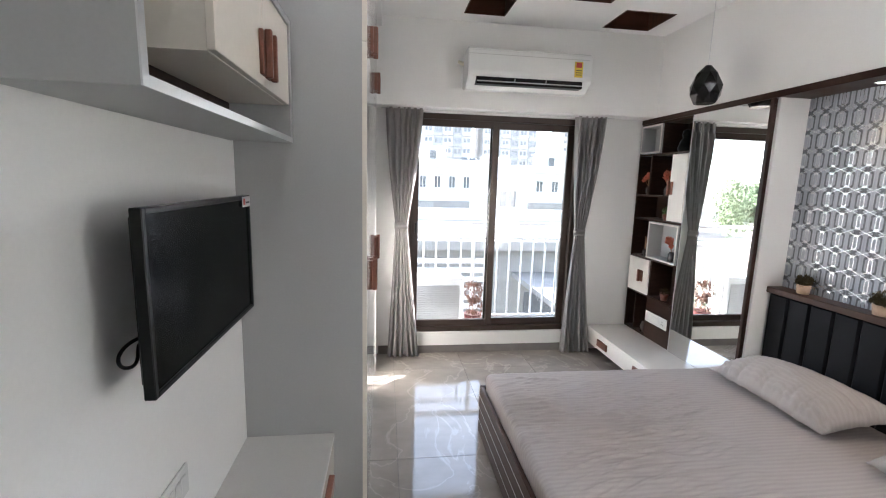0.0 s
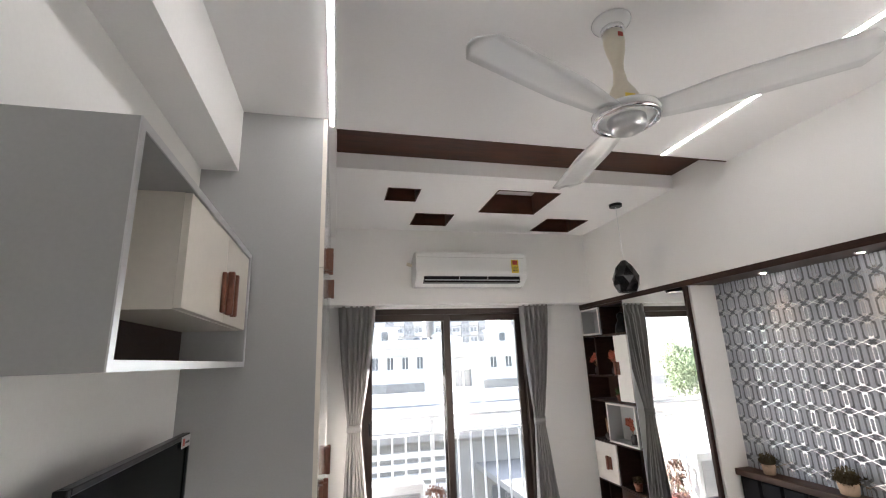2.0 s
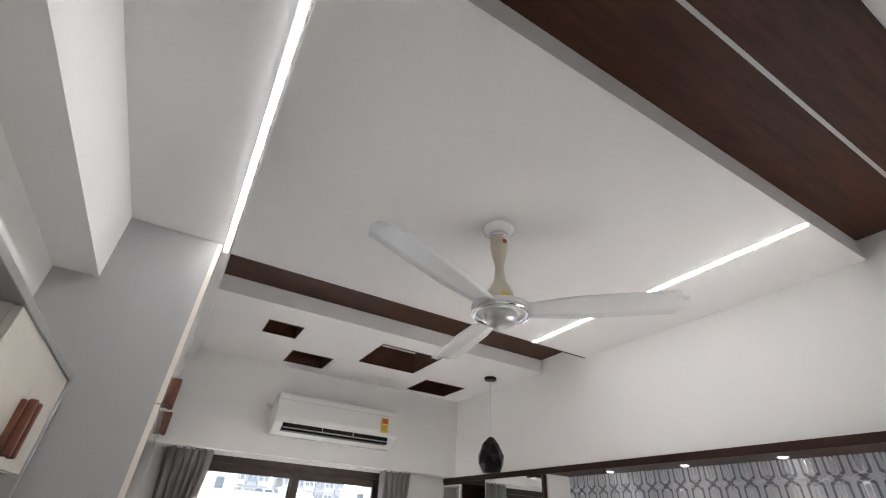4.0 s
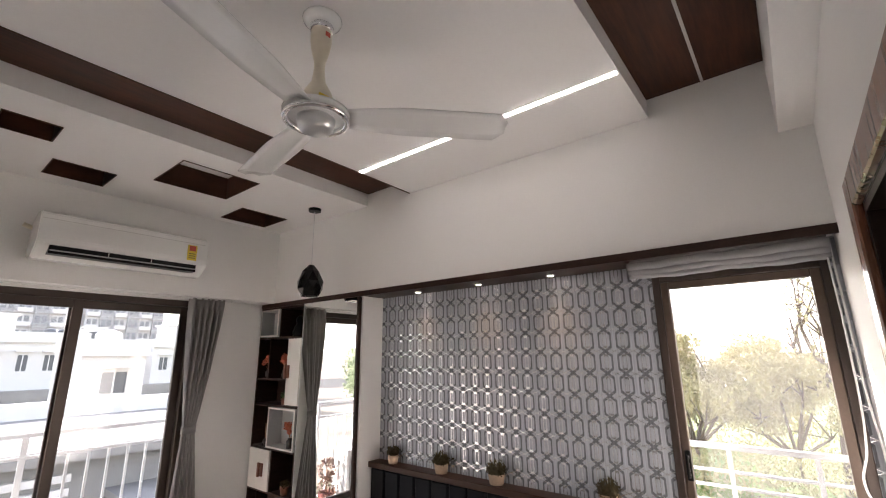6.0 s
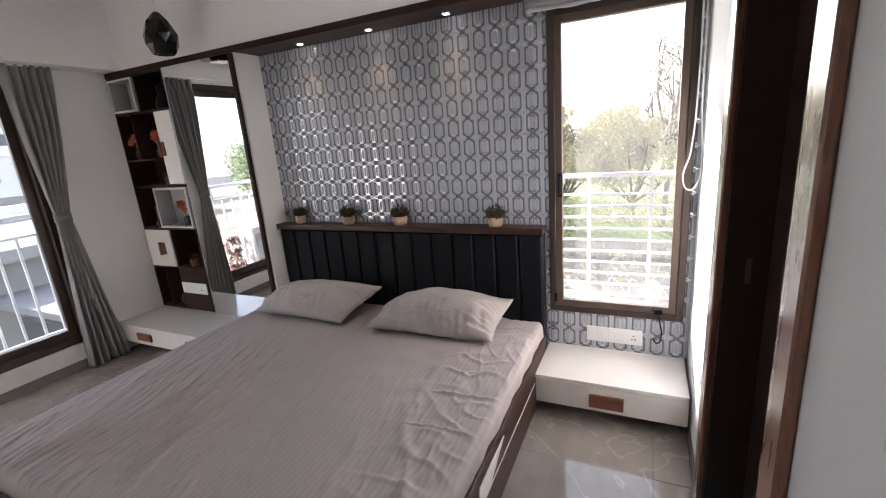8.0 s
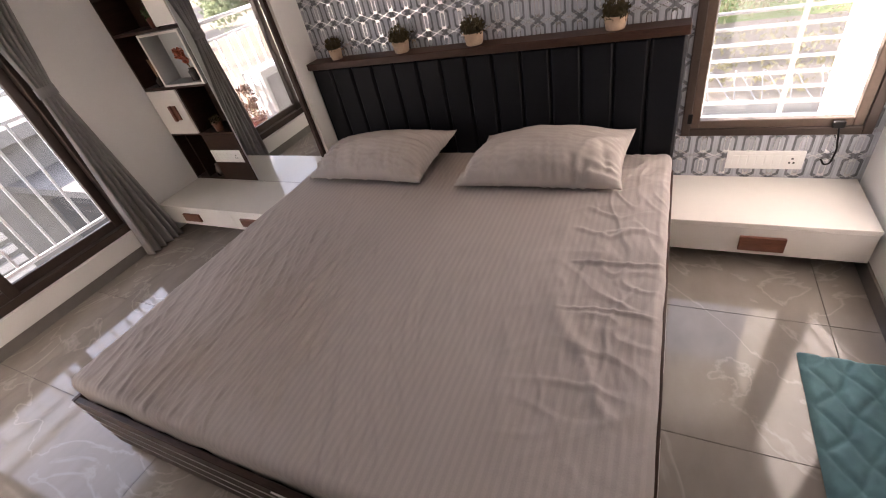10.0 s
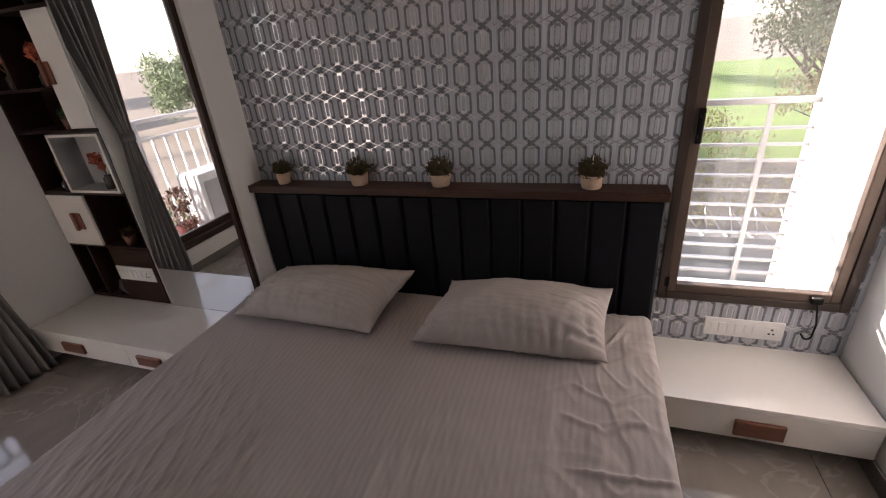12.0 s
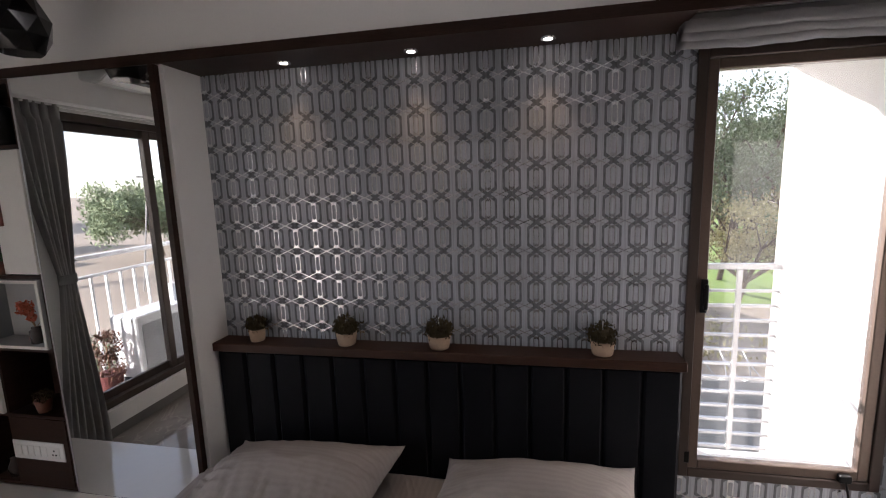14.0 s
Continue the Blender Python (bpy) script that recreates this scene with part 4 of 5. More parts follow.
# ---- bed ----
hb = thing("headboard", "charcoal padded headboard with wooden shelf top", "headboard", "", (2.55, 1.73, 0))
part("shelf", boxes((2.488, 2.6, 0.742, 2.706, 0.943, 0.98, 0.003)), WALNUT_H, hb, "dark brown wooden shelf")
n = 14
w = (2.703 - 0.748) / n
for k in range(n):
    a = 0.748 + k * w
    part("panel", boxes((2.508, 2.6, a + 0.0008, a + w - 0.0008, 0.30, 0.942, 0.012)), LEATHER, hb, smooth=False)
part("core", boxes((2.53, 2.6, 0.75, 2.70, 0.02, 0.30)), LEATHER, hb)

BX0, BX1, BY0, BY1, BZ = 0.665, 2.505, 0.75, 2.755, 0.424
bed = thing("bed", "low dark wooden double bed base with white inlays", "bed", "", (1.6, 1.76, 0))
for q in ((0.635, 2.5, 0.738, 0.775, 0.03, 0.335, 0.003), (0.635, 2.5, 2.745, 2.768, 0.03, 0.335, 0.003), (0.635, 0.658, 0.775, 2.745, 0.03, 0.335, 0.003)):
    part("side_rail", boxes(q), WALNUT_H, bed, "dark wood side board")
part("base", boxes((0.66, 2.5, 0.777, 2.743, 0.0, 0.26)), WALNUT, bed)
for z in (0.11, 0.19, 0.27):
    part("groove", boxes((0.6325, 0.6352, 0.76, 2.76, z, z + 0.004)), GREYLAM, bed)
for x in (0.80, 1.32):
    bm = bmesh.new()
    front = [bm.verts.new((x + dx, 0.7335, z)) for dx, z in ((0.0, 0.20), (0.12, 0.20), (0.32, 0.285), (0.02, 0.285))]
    back = [bm.verts.new((v.co.x, 0.738, v.co.z)) for v in front]
    bm.faces.new(front), bm.faces.new(back[::-1])
    for k in range(4):
        bm.faces.new((front[k], front[(k + 1) % 4], back[(k + 1) % 4], back[k]))
    part("inlay", bm, GLOSSW, bed, "white slanted inlay")
bm = bmesh.new()
front = [bm.verts.new((0.6305, y, z)) for y, z in ((1.72, 0.325), (1.58, 0.325), (1.44, 0.19), (1.50, 0.19))]
back = [bm.verts.new((0.635, v.co.y, v.co.z)) for v in front]
bm.faces.new(front), bm.faces.new(back[::-1])
for k in range(4):
    bm.faces.new((front[k], front[(k + 1) % 4], back[(k + 1) % 4], back[k]))
part("inlay", bm, GLOSSW, bed, "white slanted inlay")
part("groove", boxes((0.66, 2.20, 0.7345, 0.738, 0.193, 0.198)), GREYIN, bed, "thin pale line")
mt = solid("mattress", boxes((0.69, 2.49, 0.80, 2.73, 0.262, 0.405, 0.03, 3)), PILLOW, "mattress under the taupe sheet", "mattress")

CREASES = [
    ((2.09, 1.09), (1.57, 1.12), 0.003, 0.03), ((1.57, 1.12), (1.41, 1.07), 0.005, 0.028), ((1.41, 1.07), (1.20, 0.94), 0.011, 0.024),
    ((1.20, 0.94), (1.02, 0.86), 0.010, 0.022), ((1.65, 1.05), (1.675, 0.76), 0.014, 0.009), ((1.41, 1.07), (1.437, 0.76), 0.010, 0.008),
    ((1.86, 1.07), (1.80, 0.95), 0.010, 0.012), ((1.80, 0.95), (1.87, 0.84), 0.010, 0.012), ((1.99, 1.05), (1.93, 0.92), 0.009, 0.012),
    ((1.93, 0.92), (1.99, 0.81), 0.010, 0.012), ((1.61, 2.02), (1.27, 2.05), 0.012, 0.011), ((1.30, 2.04), (0.95, 2.08), 0.015, 0.012),
    ((1.30, 2.20), (0.98, 2.24), 0.013, 0.012), ((1.10, 2.60), (0.85, 2.67), 0.008, 0.014), ((1.45, 1.85), (1.05, 1.90), 0.006, 0.012),
    ((1.30, 1.20), (0.85, 1.10), 0.007, 0.02), ((1.55, 2.35), (1.25, 2.42), 0.007, 0.013),
]


# sheet: a cloth that lies on the mattress and falls over its edges
def sheet_point(s, t):
    """s along the bed, t across, in metres on the flat cloth."""
    x, y, z = s, t, BZ
    drop = 0.0
    r = 0.035
    def fold(v, lo, hi):
        if v < lo:
            return lo, lo - v, -1
        if v > hi:
            return hi, v - hi, 1
        return v, 0.0, 0
    x, dx, sx = fold(s, BX0 + r, BX1 - r)
    y, dy, sy = fold(t, BY0 + r, BY1 - r)
    d = math.hypot(dx, dy)
    if d > 0:
        q = d / r
        if q < math.pi / 2:
            out, drop = r * math.sin(q), r * (1 - math.cos(q))
        else:
            out, drop = r, r + (d - r * math.pi / 2)
        x += sx * out * dx / d
        y += sy * out * dy / d
        wv = 0.010 * min(1, drop / 0.1) * noise.noise((s * 9, t * 9, 3.1))
        x += (dx / d) * sx * wv
        y += (dy / d) * sy * wv
    bend = 0.6 * noise.noise((s * 1.6, t * 1.6, 2.0))
    wr = 0.007 * noise.noise((s * 2.2, t * 2.2, 0)) + 0.0035 * noise.noise((s * 9, t * 9, 1.7))
    # pulled creases along the bed, strongest on the far half
    pulled = min(1.0, max(0.15, 1.35 - abs(t - 2.1) / 0.6)) * min(1.0, max(0.25, 1.7 - abs(s - 1.15) / 0.5))
    run = abs(noise.noise((s * 2.4 + t * 0.8, t * 17 - s * 4.5 + 3 * bend, 12.0)))
    patch = min(1.0, max(0.0, 0.6 + 1.6 * noise.noise((s * 3.1, t * 3.1, 21.0))))
    wr += 0.012 * pulled * patch * max(0.0, 0.22 - run) / 0.22
    run = abs(noise.noise((s * 3.2, t * 30 - s * 7 + 4 * bend, 33.0)))
    wr += 0.0062 * pulled * max(0.0, 0.25 - run) / 0.25
    # loose bunching along the near edge
    loose = max(0.0, 1 - abs(t - 0.90) / 0.36) ** 1.5 * min(1.0, max(0.0, (s - 0.8) / 0.3))
    run = abs(noise.noise((s * 9 + 4 * bend, t * 4.5 + 1.5 * s, 5.0)))
    wr += 0.009 * loose * max(0.0, 0.2 - run) / 0.2
    run = abs(noise.noise((s * 5 + t * 3, t * 15 + 5 * bend, 7.0)))
    wr += 0.007 * loose * max(0.0, 0.22 - run) / 0.22
    wob = Vector((s + 0.018 * noise.noise((s * 7, t * 7, 50.0)), t + 0.018 * noise.noise((s * 7, t * 7, 60.0))))
    for (ax, ay), (bx, by), high, wide in CREASES:
        if min(ax, bx) - 0.1 < s < max(ax, bx) + 0.1 and min(ay, by) - 0.1 < t < max(ay, by) + 0.1:
            a, e = Vector((ax, ay)), Vector((bx - ax, by - ay))
            f = min(1.0, max(0.0, (wob - a).dot(e) / e.length_squared))
            gap = (wob - a - e * f).length
            fade = min(1.0, 0.35 + 4.0 * f * (1 - f))
            wr += high * fade * math.exp(-(gap / wide) ** 2)
    return Vector((x, y, z + wr - drop))


bm = bmesh.new()
NS, NT = 380, 430
hang = 0.105
grid = []
for i in range(NS + 1):
    s = BX0 - hang + (BX1 - BX0 + hang + 0.03) * i / NS
    row = []
    for j in range(NT + 1):
        t = BY0 - hang + (BY1 - BY0 + 2 * hang) * j / NT
        row.append(bm.verts.new(sheet_point(s + (0.012 * noise.noise((t * 5, 0, 7)) if i == 0 else 0), t + (0.015 * noise.noise((s * 5, 4, 7)) if j in (0, NT) else 0))))
    grid.append(row)
for a, b in zip(grid, grid[1:]):
    for j in range(NT):
        bm.faces.new((a[j], a[j + 1], b[j + 1], b[j]))
sh = solid("bed_sheet", bm, SHEET, "taupe grey striped cotton sheet, slightly wrinkled", "bed sheet", smooth=True)
so = sh.modifiers.new("thickness", "SOLIDIFY")
so.thickness = 0.002


def pillow(at, corners, high, seed, label):
    """A stuffed pillow: its seam runs between four corners, given from the base point as front far, front near, back near, back far."""
    bm = bmesh.new()
    n = 64
    c = [Vector(q) for q in corners]
    sides = []
    for sign in (1, -1):
        g = []
        for i in range(n + 1):
            row = []
            for j in range(n + 1):
                u, v = 2 * i / n - 1, 2 * j / n - 1        # u: front to back, v: far to near
                pu = u * (1 - 0.02 * (1 - v * v) * abs(u) ** 3)
                pv = v * (1 - 0.06 * (1 - u * u) * abs(v) ** 3)
                f, w = (pu + 1) / 2, (pv + 1) / 2
                q = (c[0] * (1 - w) + c[1] * w) * (1 - f) + (c[3] * (1 - w) + c[2] * w) * f
                fat = (max(0, 1 - abs(u) ** 2.0) * max(0, 1 - abs(v) ** 2.4)) ** 0.58
                edge = min(1.0, 3.0 * fat)
                gather = max(0.0, 0.4 - u) ** 1.6 * (0.25 - abs(noise.noise((v * 9 + seed + 0.8 * u, u * 1.1, 2)))) * 0.034
                ends = abs(v) ** 3 * (0.22 - abs(noise.noise((u * 4.5 + seed + v, v * 1.4, 6)))) * 0.05
                broad = 0.018 * noise.noise((u * 1.2 + seed, v * 1.8, sign)) + 0.010 * (0.22 - abs(noise.noise((u * 2.2 + v * 2 + seed, v * 3.4 - u, 4))))
                lift = sign * high * fat * (1.0 if sign > 0 else 0.30) + (gather + ends + broad) * edge
                ear = 0.022 * (abs(u) * abs(v)) ** 5 * (1 if u > 0 else -0.2)
                hem = 0.006 * noise.noise((v * 5, u * 5, seed)) * max(abs(u), abs(v)) ** 8
                row.append(bm.verts.new((q.x - 0.35 * lift, q.y, q.z + lift * 0.93 + ear + hem)))
            g.append(row)
        sides.append(g)
    for g, flip in zip(sides, (False, True)):
        for i in range(n):
            for j in range(n):
                f = (g[i][j], g[i + 1][j], g[i + 1][j + 1], g[i][j + 1])
                bm.faces.new(f[::-1] if flip else f)
    bmesh.ops.remove_doubles(bm, verts=bm.verts, dist=0.0006)
    ob = solid("pillow", bm, PILLOW, label, "pillow", group="bed pillows", smooth=True)
    ob.location = at
    return ob


pillow((2.27, 2.25, 0.45), [(-0.165, 0.395, 0.01), (-0.175, -0.35, 0.01), (0.20, -0.43, 0.10), (0.18, 0.31, 0.075)], 0.158, 1.0, "taupe striped pillow leaning towards the padded headboard")
pillow((2.27, 1.31, 0.45), [(-0.19, 0.40, 0.01), (-0.16, -0.375, 0.005), (0.20, -0.395, 0.09), (0.18, 0.32, 0.075)], 0.172, 5.0, "plump taupe pillow with loosely folded end")

# ---- rug ----
bm = bmesh.new()
RX0, RX1, RY0, RY1 = 1.03, 1.757, -0.10, 0.285
nx, ny = 110, 70
grid = []
for i in range(nx + 1):
    row = []
    for j in range(ny + 1):
        x, y = RX0 + (RX1 - RX0) * i / nx, RY0 + (RY1 - RY0) * j / ny
        if y < 0.03:
            x = min(x, 1.69)
        e = min(x - RX0, RX1 - x, y - RY0, RY1 - y)
        edge = min(1, max(0, e / 0.018))
        p, q = x / 0.16 + 0.05 * math.sin(y * 40), y / 0.105 + 0.06 * math.sin(x * 36)
        a = abs(((p + q) % 1) - 0.5)
        b = abs(((p - q) % 1) - 0.5)
        puff = min(1, min(0.5 - a, 0.5 - b) * 4.5)
        row.append(bm.verts.new((x, y, 0.003 + 0.025 * math.sqrt(edge) * (0.3 + 0.7 * math.sqrt(max(0, puff))) + 0.0012 * noise.noise((x * 60, y * 60, 0)))))
    grid.append(row)
for a, b in zip(grid, grid[1:]):
    for j in range(ny):
        bm.faces.new((a[j], a[j + 1], b[j + 1], b[j]))
rug = solid("bath_mat", bm, TEAL, "teal plush quilted mat at the doorway", "mat", smooth=True)

# ---- balcony ----
structure("balcony_floor", boxes((-1.6, 2.8, 4.27, 5.06, -0.12, 0.0)), SKIRT, "grey tiled balcony floor", "floor")
structure("balcony_slab", boxes((-1.6, 2.8, 4.27, 5.3, 2.45, 2.6)), PLASTER, "white balcony slab overhead", "slab")
structure("side_slab", boxes((2.8, 3.46, -0.2, 1.6, 2.18, 2.4)), PLASTER, "white slab over the side window", "slab")
structure("side_floor", boxes((2.8, 3.46, 0.0, 1.6, -0.3, -0.05)), PLASTER, "white ledge outside the side window", "floor")
structure("side_wall", boxes((2.8, 3.46, -0.2, 0.0, -6.0, 2.18)), PLASTER, "sunlit textured white outer wall", "wall")
# Unseen end wall, added to cut the sun patch on the floor.
structure("balcony_shade_wall", boxes((2.3, 2.45, 4.27, 5.18, -0.12, 2.45)), PLASTER, "unseen white end wall added to keep sun off the floor", "wall")
rail = thing("balcony_railing", "white painted balcony railing with upright bars", "railing", "", (0.8, 5.0, 0))
part("top_rail", boxes((-1.55, 2.75, 4.97, 5.03, 1.115, 1.15, 0.006)), RAILW, rail)
part("mid_rail", boxes((-1.55, 2.75, 4.985, 5.015, 0.955, 0.98, 0.003)), RAILW, rail)
part("bottom_rail", boxes((-1.55, 2.75, 4.985, 5.015, 0.06, 0.085, 0.003)), RAILW, rail)
for k in range(31):
    x = -1.5 + 0.14 * k
    big = k % 8 == 2
    part("post" if big else "bar", boxes((x - (0.02 if big else 0.009), x + (0.02 if big else 0.009), 4.99, 5.008, 0.0 if big else 0.085, 1.115 if big else 0.955)), RAILW, rail)
r2 = thing("side_railing", "steel railing with close horizontal bars", "railing", "", (3.4, 0.7, 0))
part("top_rail", boxes((3.38, 3.42, 0.0, 1.55, 1.15, 1.18, 0.003)), RAILS, r2)
for k in range(13):
    z = 1.03 - 0.083 * k
    part("bar", boxes((3.39, 3.41, 0.0, 1.55, z - 0.007, z + 0.007)), RAILS, r2)
for y in (0.20, 0.60, 1.05):
    part("post", boxes((3.375, 3.39, y - 0.012, y + 0.012, -0.05, 1.15)), RAILS, r2)
od = thing("outdoor_unit", "white outdoor air conditioner unit with grille", "outdoor unit", "", (0.57, 4.75, 0))
part("case", boxes((0.30, 0.86, 4.62, 4.90, 0.05, 0.60, 0.012)), PLASTIC, od)
part("grille_back", boxes((0.35, 0.81, 4.612, 4.621, 0.10, 0.52)), GREYLAM, od)
for k in range(17):
    part("grille_slat", boxes((0.345, 0.815, 4.606, 4.613, 0.105 + 0.024 * k, 0.113 + 0.024 * k)), GREYLAM, od)
for x in (0.36, 0.76):
    part("foot", boxes((x, x + 0.05, 4.64, 4.88, 0.0, 0.05)), BLACK, od)
REDPOT = mat("dull_red_pot", (0.12, 0.03, 0.024), 0.6, 0, 30, 0.2, 0.1, 6)
RUST = mat("rusty_red_leaves", (0.16, 0.075, 0.045), 0.7, 0, 60, 0.4, 0.2, 9)
for x, y, c, s in ((1.0, 4.8, RUST, 21), (0.02, 4.78, RUST, 22), (-0.35, 4.8, GREENLEAF, 23)):
    ob = thing("balcony_plant", "leafy balcony plant in a red pot", "plant pot", "balcony plants", (x, y, 0))
    part("pot", lathe(bmesh.new(), [(0.001, 0), (0.075, 0), (0.10, 0.16), (0.09, 0.16), (0.001, 0.14)], (x, y, 0), 20), REDPOT, ob)
    part("stems", tube(bmesh.new(), (x, y, 0.14), (x, y, 0.4), 0.006, 6), STICK, ob)
    part("leaves", leaf_clump(leaf_clump(bmesh.new(), (x, y, 0.40), 0.13, 420, 0.017, 1.6, s), (x + 0.03, y - 0.05, 0.22), 0.12, 260, 0.017, 1.0, s + 40), c, ob)

# ---- the town and gardens outside ----
EARTH = mat("dry_earth", (0.30, 0.245, 0.185), 0.95, 0, 3, 0.25, 0.5, 0.15)
GRASS = mat("field_grass", (0.16, 0.25, 0.045), 0.9, 0, 6, 0.35, 0.6, 0.3)
CONC = mat("grey_concrete", (0.22, 0.21, 0.195), 0.9, 0, 4, 0.15, 0.3, 0.4)
HOUSEW = mat("whitewashed_wall", (0.56, 0.545, 0.52), 0.9, 0, 3, 0.08, 0.2, 0.3)
TOWER = mat("tower_plaster", (0.40, 0.395, 0.385), 0.9, 0, 1, 0.06, 0.1, 0.1)
TOWERD = mat("tower_dark_bands", (0.27, 0.265, 0.26), 0.8, 0, 1, 0.08, 0.1, 0.1)
SHEDW = mat("weathered_grey_plaster", (0.20, 0.195, 0.185), 0.9, 0, 3, 0.2, 0.3, 0.5)
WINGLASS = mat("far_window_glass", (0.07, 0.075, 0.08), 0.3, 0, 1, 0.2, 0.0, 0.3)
# Tower windows: a paler copy of the glass, with distance haze in its colour.
TOWERG = mat("haze_paled_tower_glass", (0.155, 0.16, 0.165), 0.25, 0, 1, 0.25, 0.0, 0.3)
BARK = mat("bark", (0.12, 0.085, 0.06), 0.95, 0, 12, 0.3, 0.8, 2)
# Both leaf colours are lightened and dulled to carry the outdoor haze.
LEAF1 = mat("hazed_tree_leaves", (0.17, 0.21, 0.11), 0.7, 0, 5, 0.4, 0.2, 0.6)
LEAF2 = mat("hazed_yellowing_leaves", (0.42, 0.37, 0.18), 0.7, 0, 5, 0.4, 0.2, 0.6)
WIRE = mat("galvanised_wire", (0.42, 0.42, 0.42), 0.4, 0.7, 30, 0.1, 0.0, 2)
GZ = -4.2
structure("ground", boxes((-1500, 1500, -1500, 1500, GZ - 1, GZ)), EARTH, "dry earth ground reaching the horizon", "ground")
structure("field", boxes((21, 75, -40, 60, GZ, GZ + 0.05)), GRASS, "bright green grass field", "field")
structure("road", boxes((-60, 9.6, 7.2, 9.0, GZ, GZ + 0.03)), CONC, "pale concrete lane", "road")
structure("compound_yard", boxes((3.5, 9.9, -12, 6.5, GZ, GZ + 0.04)), HOUSEW, "pale paved yard", "pavement")


def building(name, label, x0, x1, y0, y1, z1, floors, cols, wall, kind="house", parapet=0.6):
    """A block with storeys, a parapet and framed windows on the side that looks to -y."""
    ob = thing(name, label, "building", "", ((x0 + x1) / 2, (y0 + y1) / 2, GZ))
    part("wall", boxes((x0, x1, y0, y1, GZ, z1)), wall, ob)
    part("parapet", boxes((x0 - 0.1, x1 + 0.1, y0 - 0.1, y0 + 0.15, z1, z1 + parapet), (x0 - 0.1, x0 + 0.15, y0 + 0.15, y1, z1, z1 + parapet), (x1 - 0.15, x1 + 0.1, y0 + 0.15, y1, z1, z1 + parapet)), wall, ob)
    fh, cw = (z1 - GZ) / floors, (x1 - x0) / cols
    tower = kind == "tower"
    for c in range(cols if tower else 0):
        if c % 2:
            part("bay", boxes((x0 + (c + 0.06) * cw, x0 + (c + 0.94) * cw, y0 - 0.5, y0, GZ, z1 - 1)), TOWERD, ob, "darker bay")
    for f in range(floors):
        z = GZ + f * fh
        part("ledge", boxes((x0 - 0.15, x1 + 0.15, y0 - (0.75 if tower else 0.35), y0, z + fh - 0.18, z + fh)), wall, ob)
        for c in range(cols):
            y = y0 - 0.5 if tower and c % 2 else y0
            if tower:
                for a in (x0 + (c + 0.14) * cw, x0 + (c + 0.54) * cw):
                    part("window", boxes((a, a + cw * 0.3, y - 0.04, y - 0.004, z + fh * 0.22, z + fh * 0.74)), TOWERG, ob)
                if not c % 2 and f < floors - 1:
                    part("balcony", boxes((x0 + (c + 0.08) * cw, x0 + (c + 0.92) * cw, y0 - 0.95, y0 - 0.8, z + 0.05, z + fh * 0.3)), HOUSEW, ob)
                continue
            a = x0 + (c + 0.32) * cw
            w = min(1.1, cw * 0.4)
            p = part("window", boxes((a, a + w, y0 - 0.02, y0 - 0.004, z + fh * 0.38, z + fh * 0.70)), WINGLASS, ob)
            part("frame", ring_frame(bmesh.new(), "y", a - 0.06, a + w + 0.06, z + fh * 0.38 - 0.06, z + fh * 0.70 + 0.06, 0.07, y0 - 0.06, y0 - 0.021, 0.0), wall, p)
            part("mullion", boxes((a + w / 2 - 0.03, a + w / 2 + 0.03, y0 - 0.05, y0 - 0.021, z + fh * 0.38, z + fh * 0.70)), wall, p)
            part("sunshade", boxes((a - 0.2, a + w + 0.2, y0 - 0.5, y0 - 0.001, z + fh * 0.76, z + fh * 0.79)), wall, ob)
    return ob


building("apartment_tower", "tall pale apartment tower with glazed bays", 12.5, 29, 150, 165, 62, 19, 5, TOWER, "tower", 1.5)
building("apartment_tower", "tall grey apartment tower with dark bays", 33, 52, 150, 166, 58, 18, 6, TOWER, "tower", 1.5)
building("apartment_tower", "distant grey apartment block", 78, 90, 220, 232, 15, 7, 4, TOWERD, "tower", 1.2)
building("apartment_tower", "grey apartment tower at the edge", 69, 84, 168, 180, 22, 9, 5, TOWER, "tower", 1.2)
building("house", "white two-storey house with flat roof", 3.0, 10.5, 45, 53, 3.1, 2, 5, HOUSEW)
building("house", "white flat-roofed house with small windows", 15.6, 26, 46, 54, 2.8, 2, 6, HOUSEW)
building("house", "pale low house row", -14, 1.5, 48, 56, 1.6, 2, 5, HOUSEW)
building("house", "grey unplastered house between white ones", 10.9, 15.2, 50, 56, 2.5, 2, 3, CONC)
building("house", "bright white plain block with a roof tank", 6.0, 8.6, 26, 31, 2.0, 2, 1, HOUSEW)
wt = thing("water_tank", "white rooftop water tank", "water tank", "", (7.4, 28, 2.0))
part("drum", lathe(bmesh.new(), [(0.01, 0), (0.55, 0), (0.57, 0.3), (0.55, 0.6), (0.57, 0.9), (0.5, 1.0), (0.15, 1.15), (0.01, 1.16)], (7.4, 28, 2.0), 24), PLASTIC, wt, smooth=True)
shed = thing("workshop", "long low workshop with louvred front and flat roof", "building", "", (4, 14, GZ))
part("wall", boxes((-3, 9.5, 12.0, 18.0, GZ, -0.25)), SHEDW, shed, "weathered grey front")
part("roof", boxes((-3.3, 9.8, 11.6, 18.3, -0.25, 0.0)), CONC, shed, "grey flat roof slab")
for k in range(10):
    part("louvre", boxes((-0.5, 3.0, 11.9, 12.0, -3.0 + 0.26 * k, -2.86 + 0.26 * k)), HOUSEW, shed)
part("canopy", boxes((3.6, 8.6, 8.8, 11.98, -1.05, -0.92)), CONC, shed, "pale projecting canopy")
part("doorway", boxes((4.0, 6.2, 11.95, 11.995, GZ, -1.5)), WINGLASS, shed)
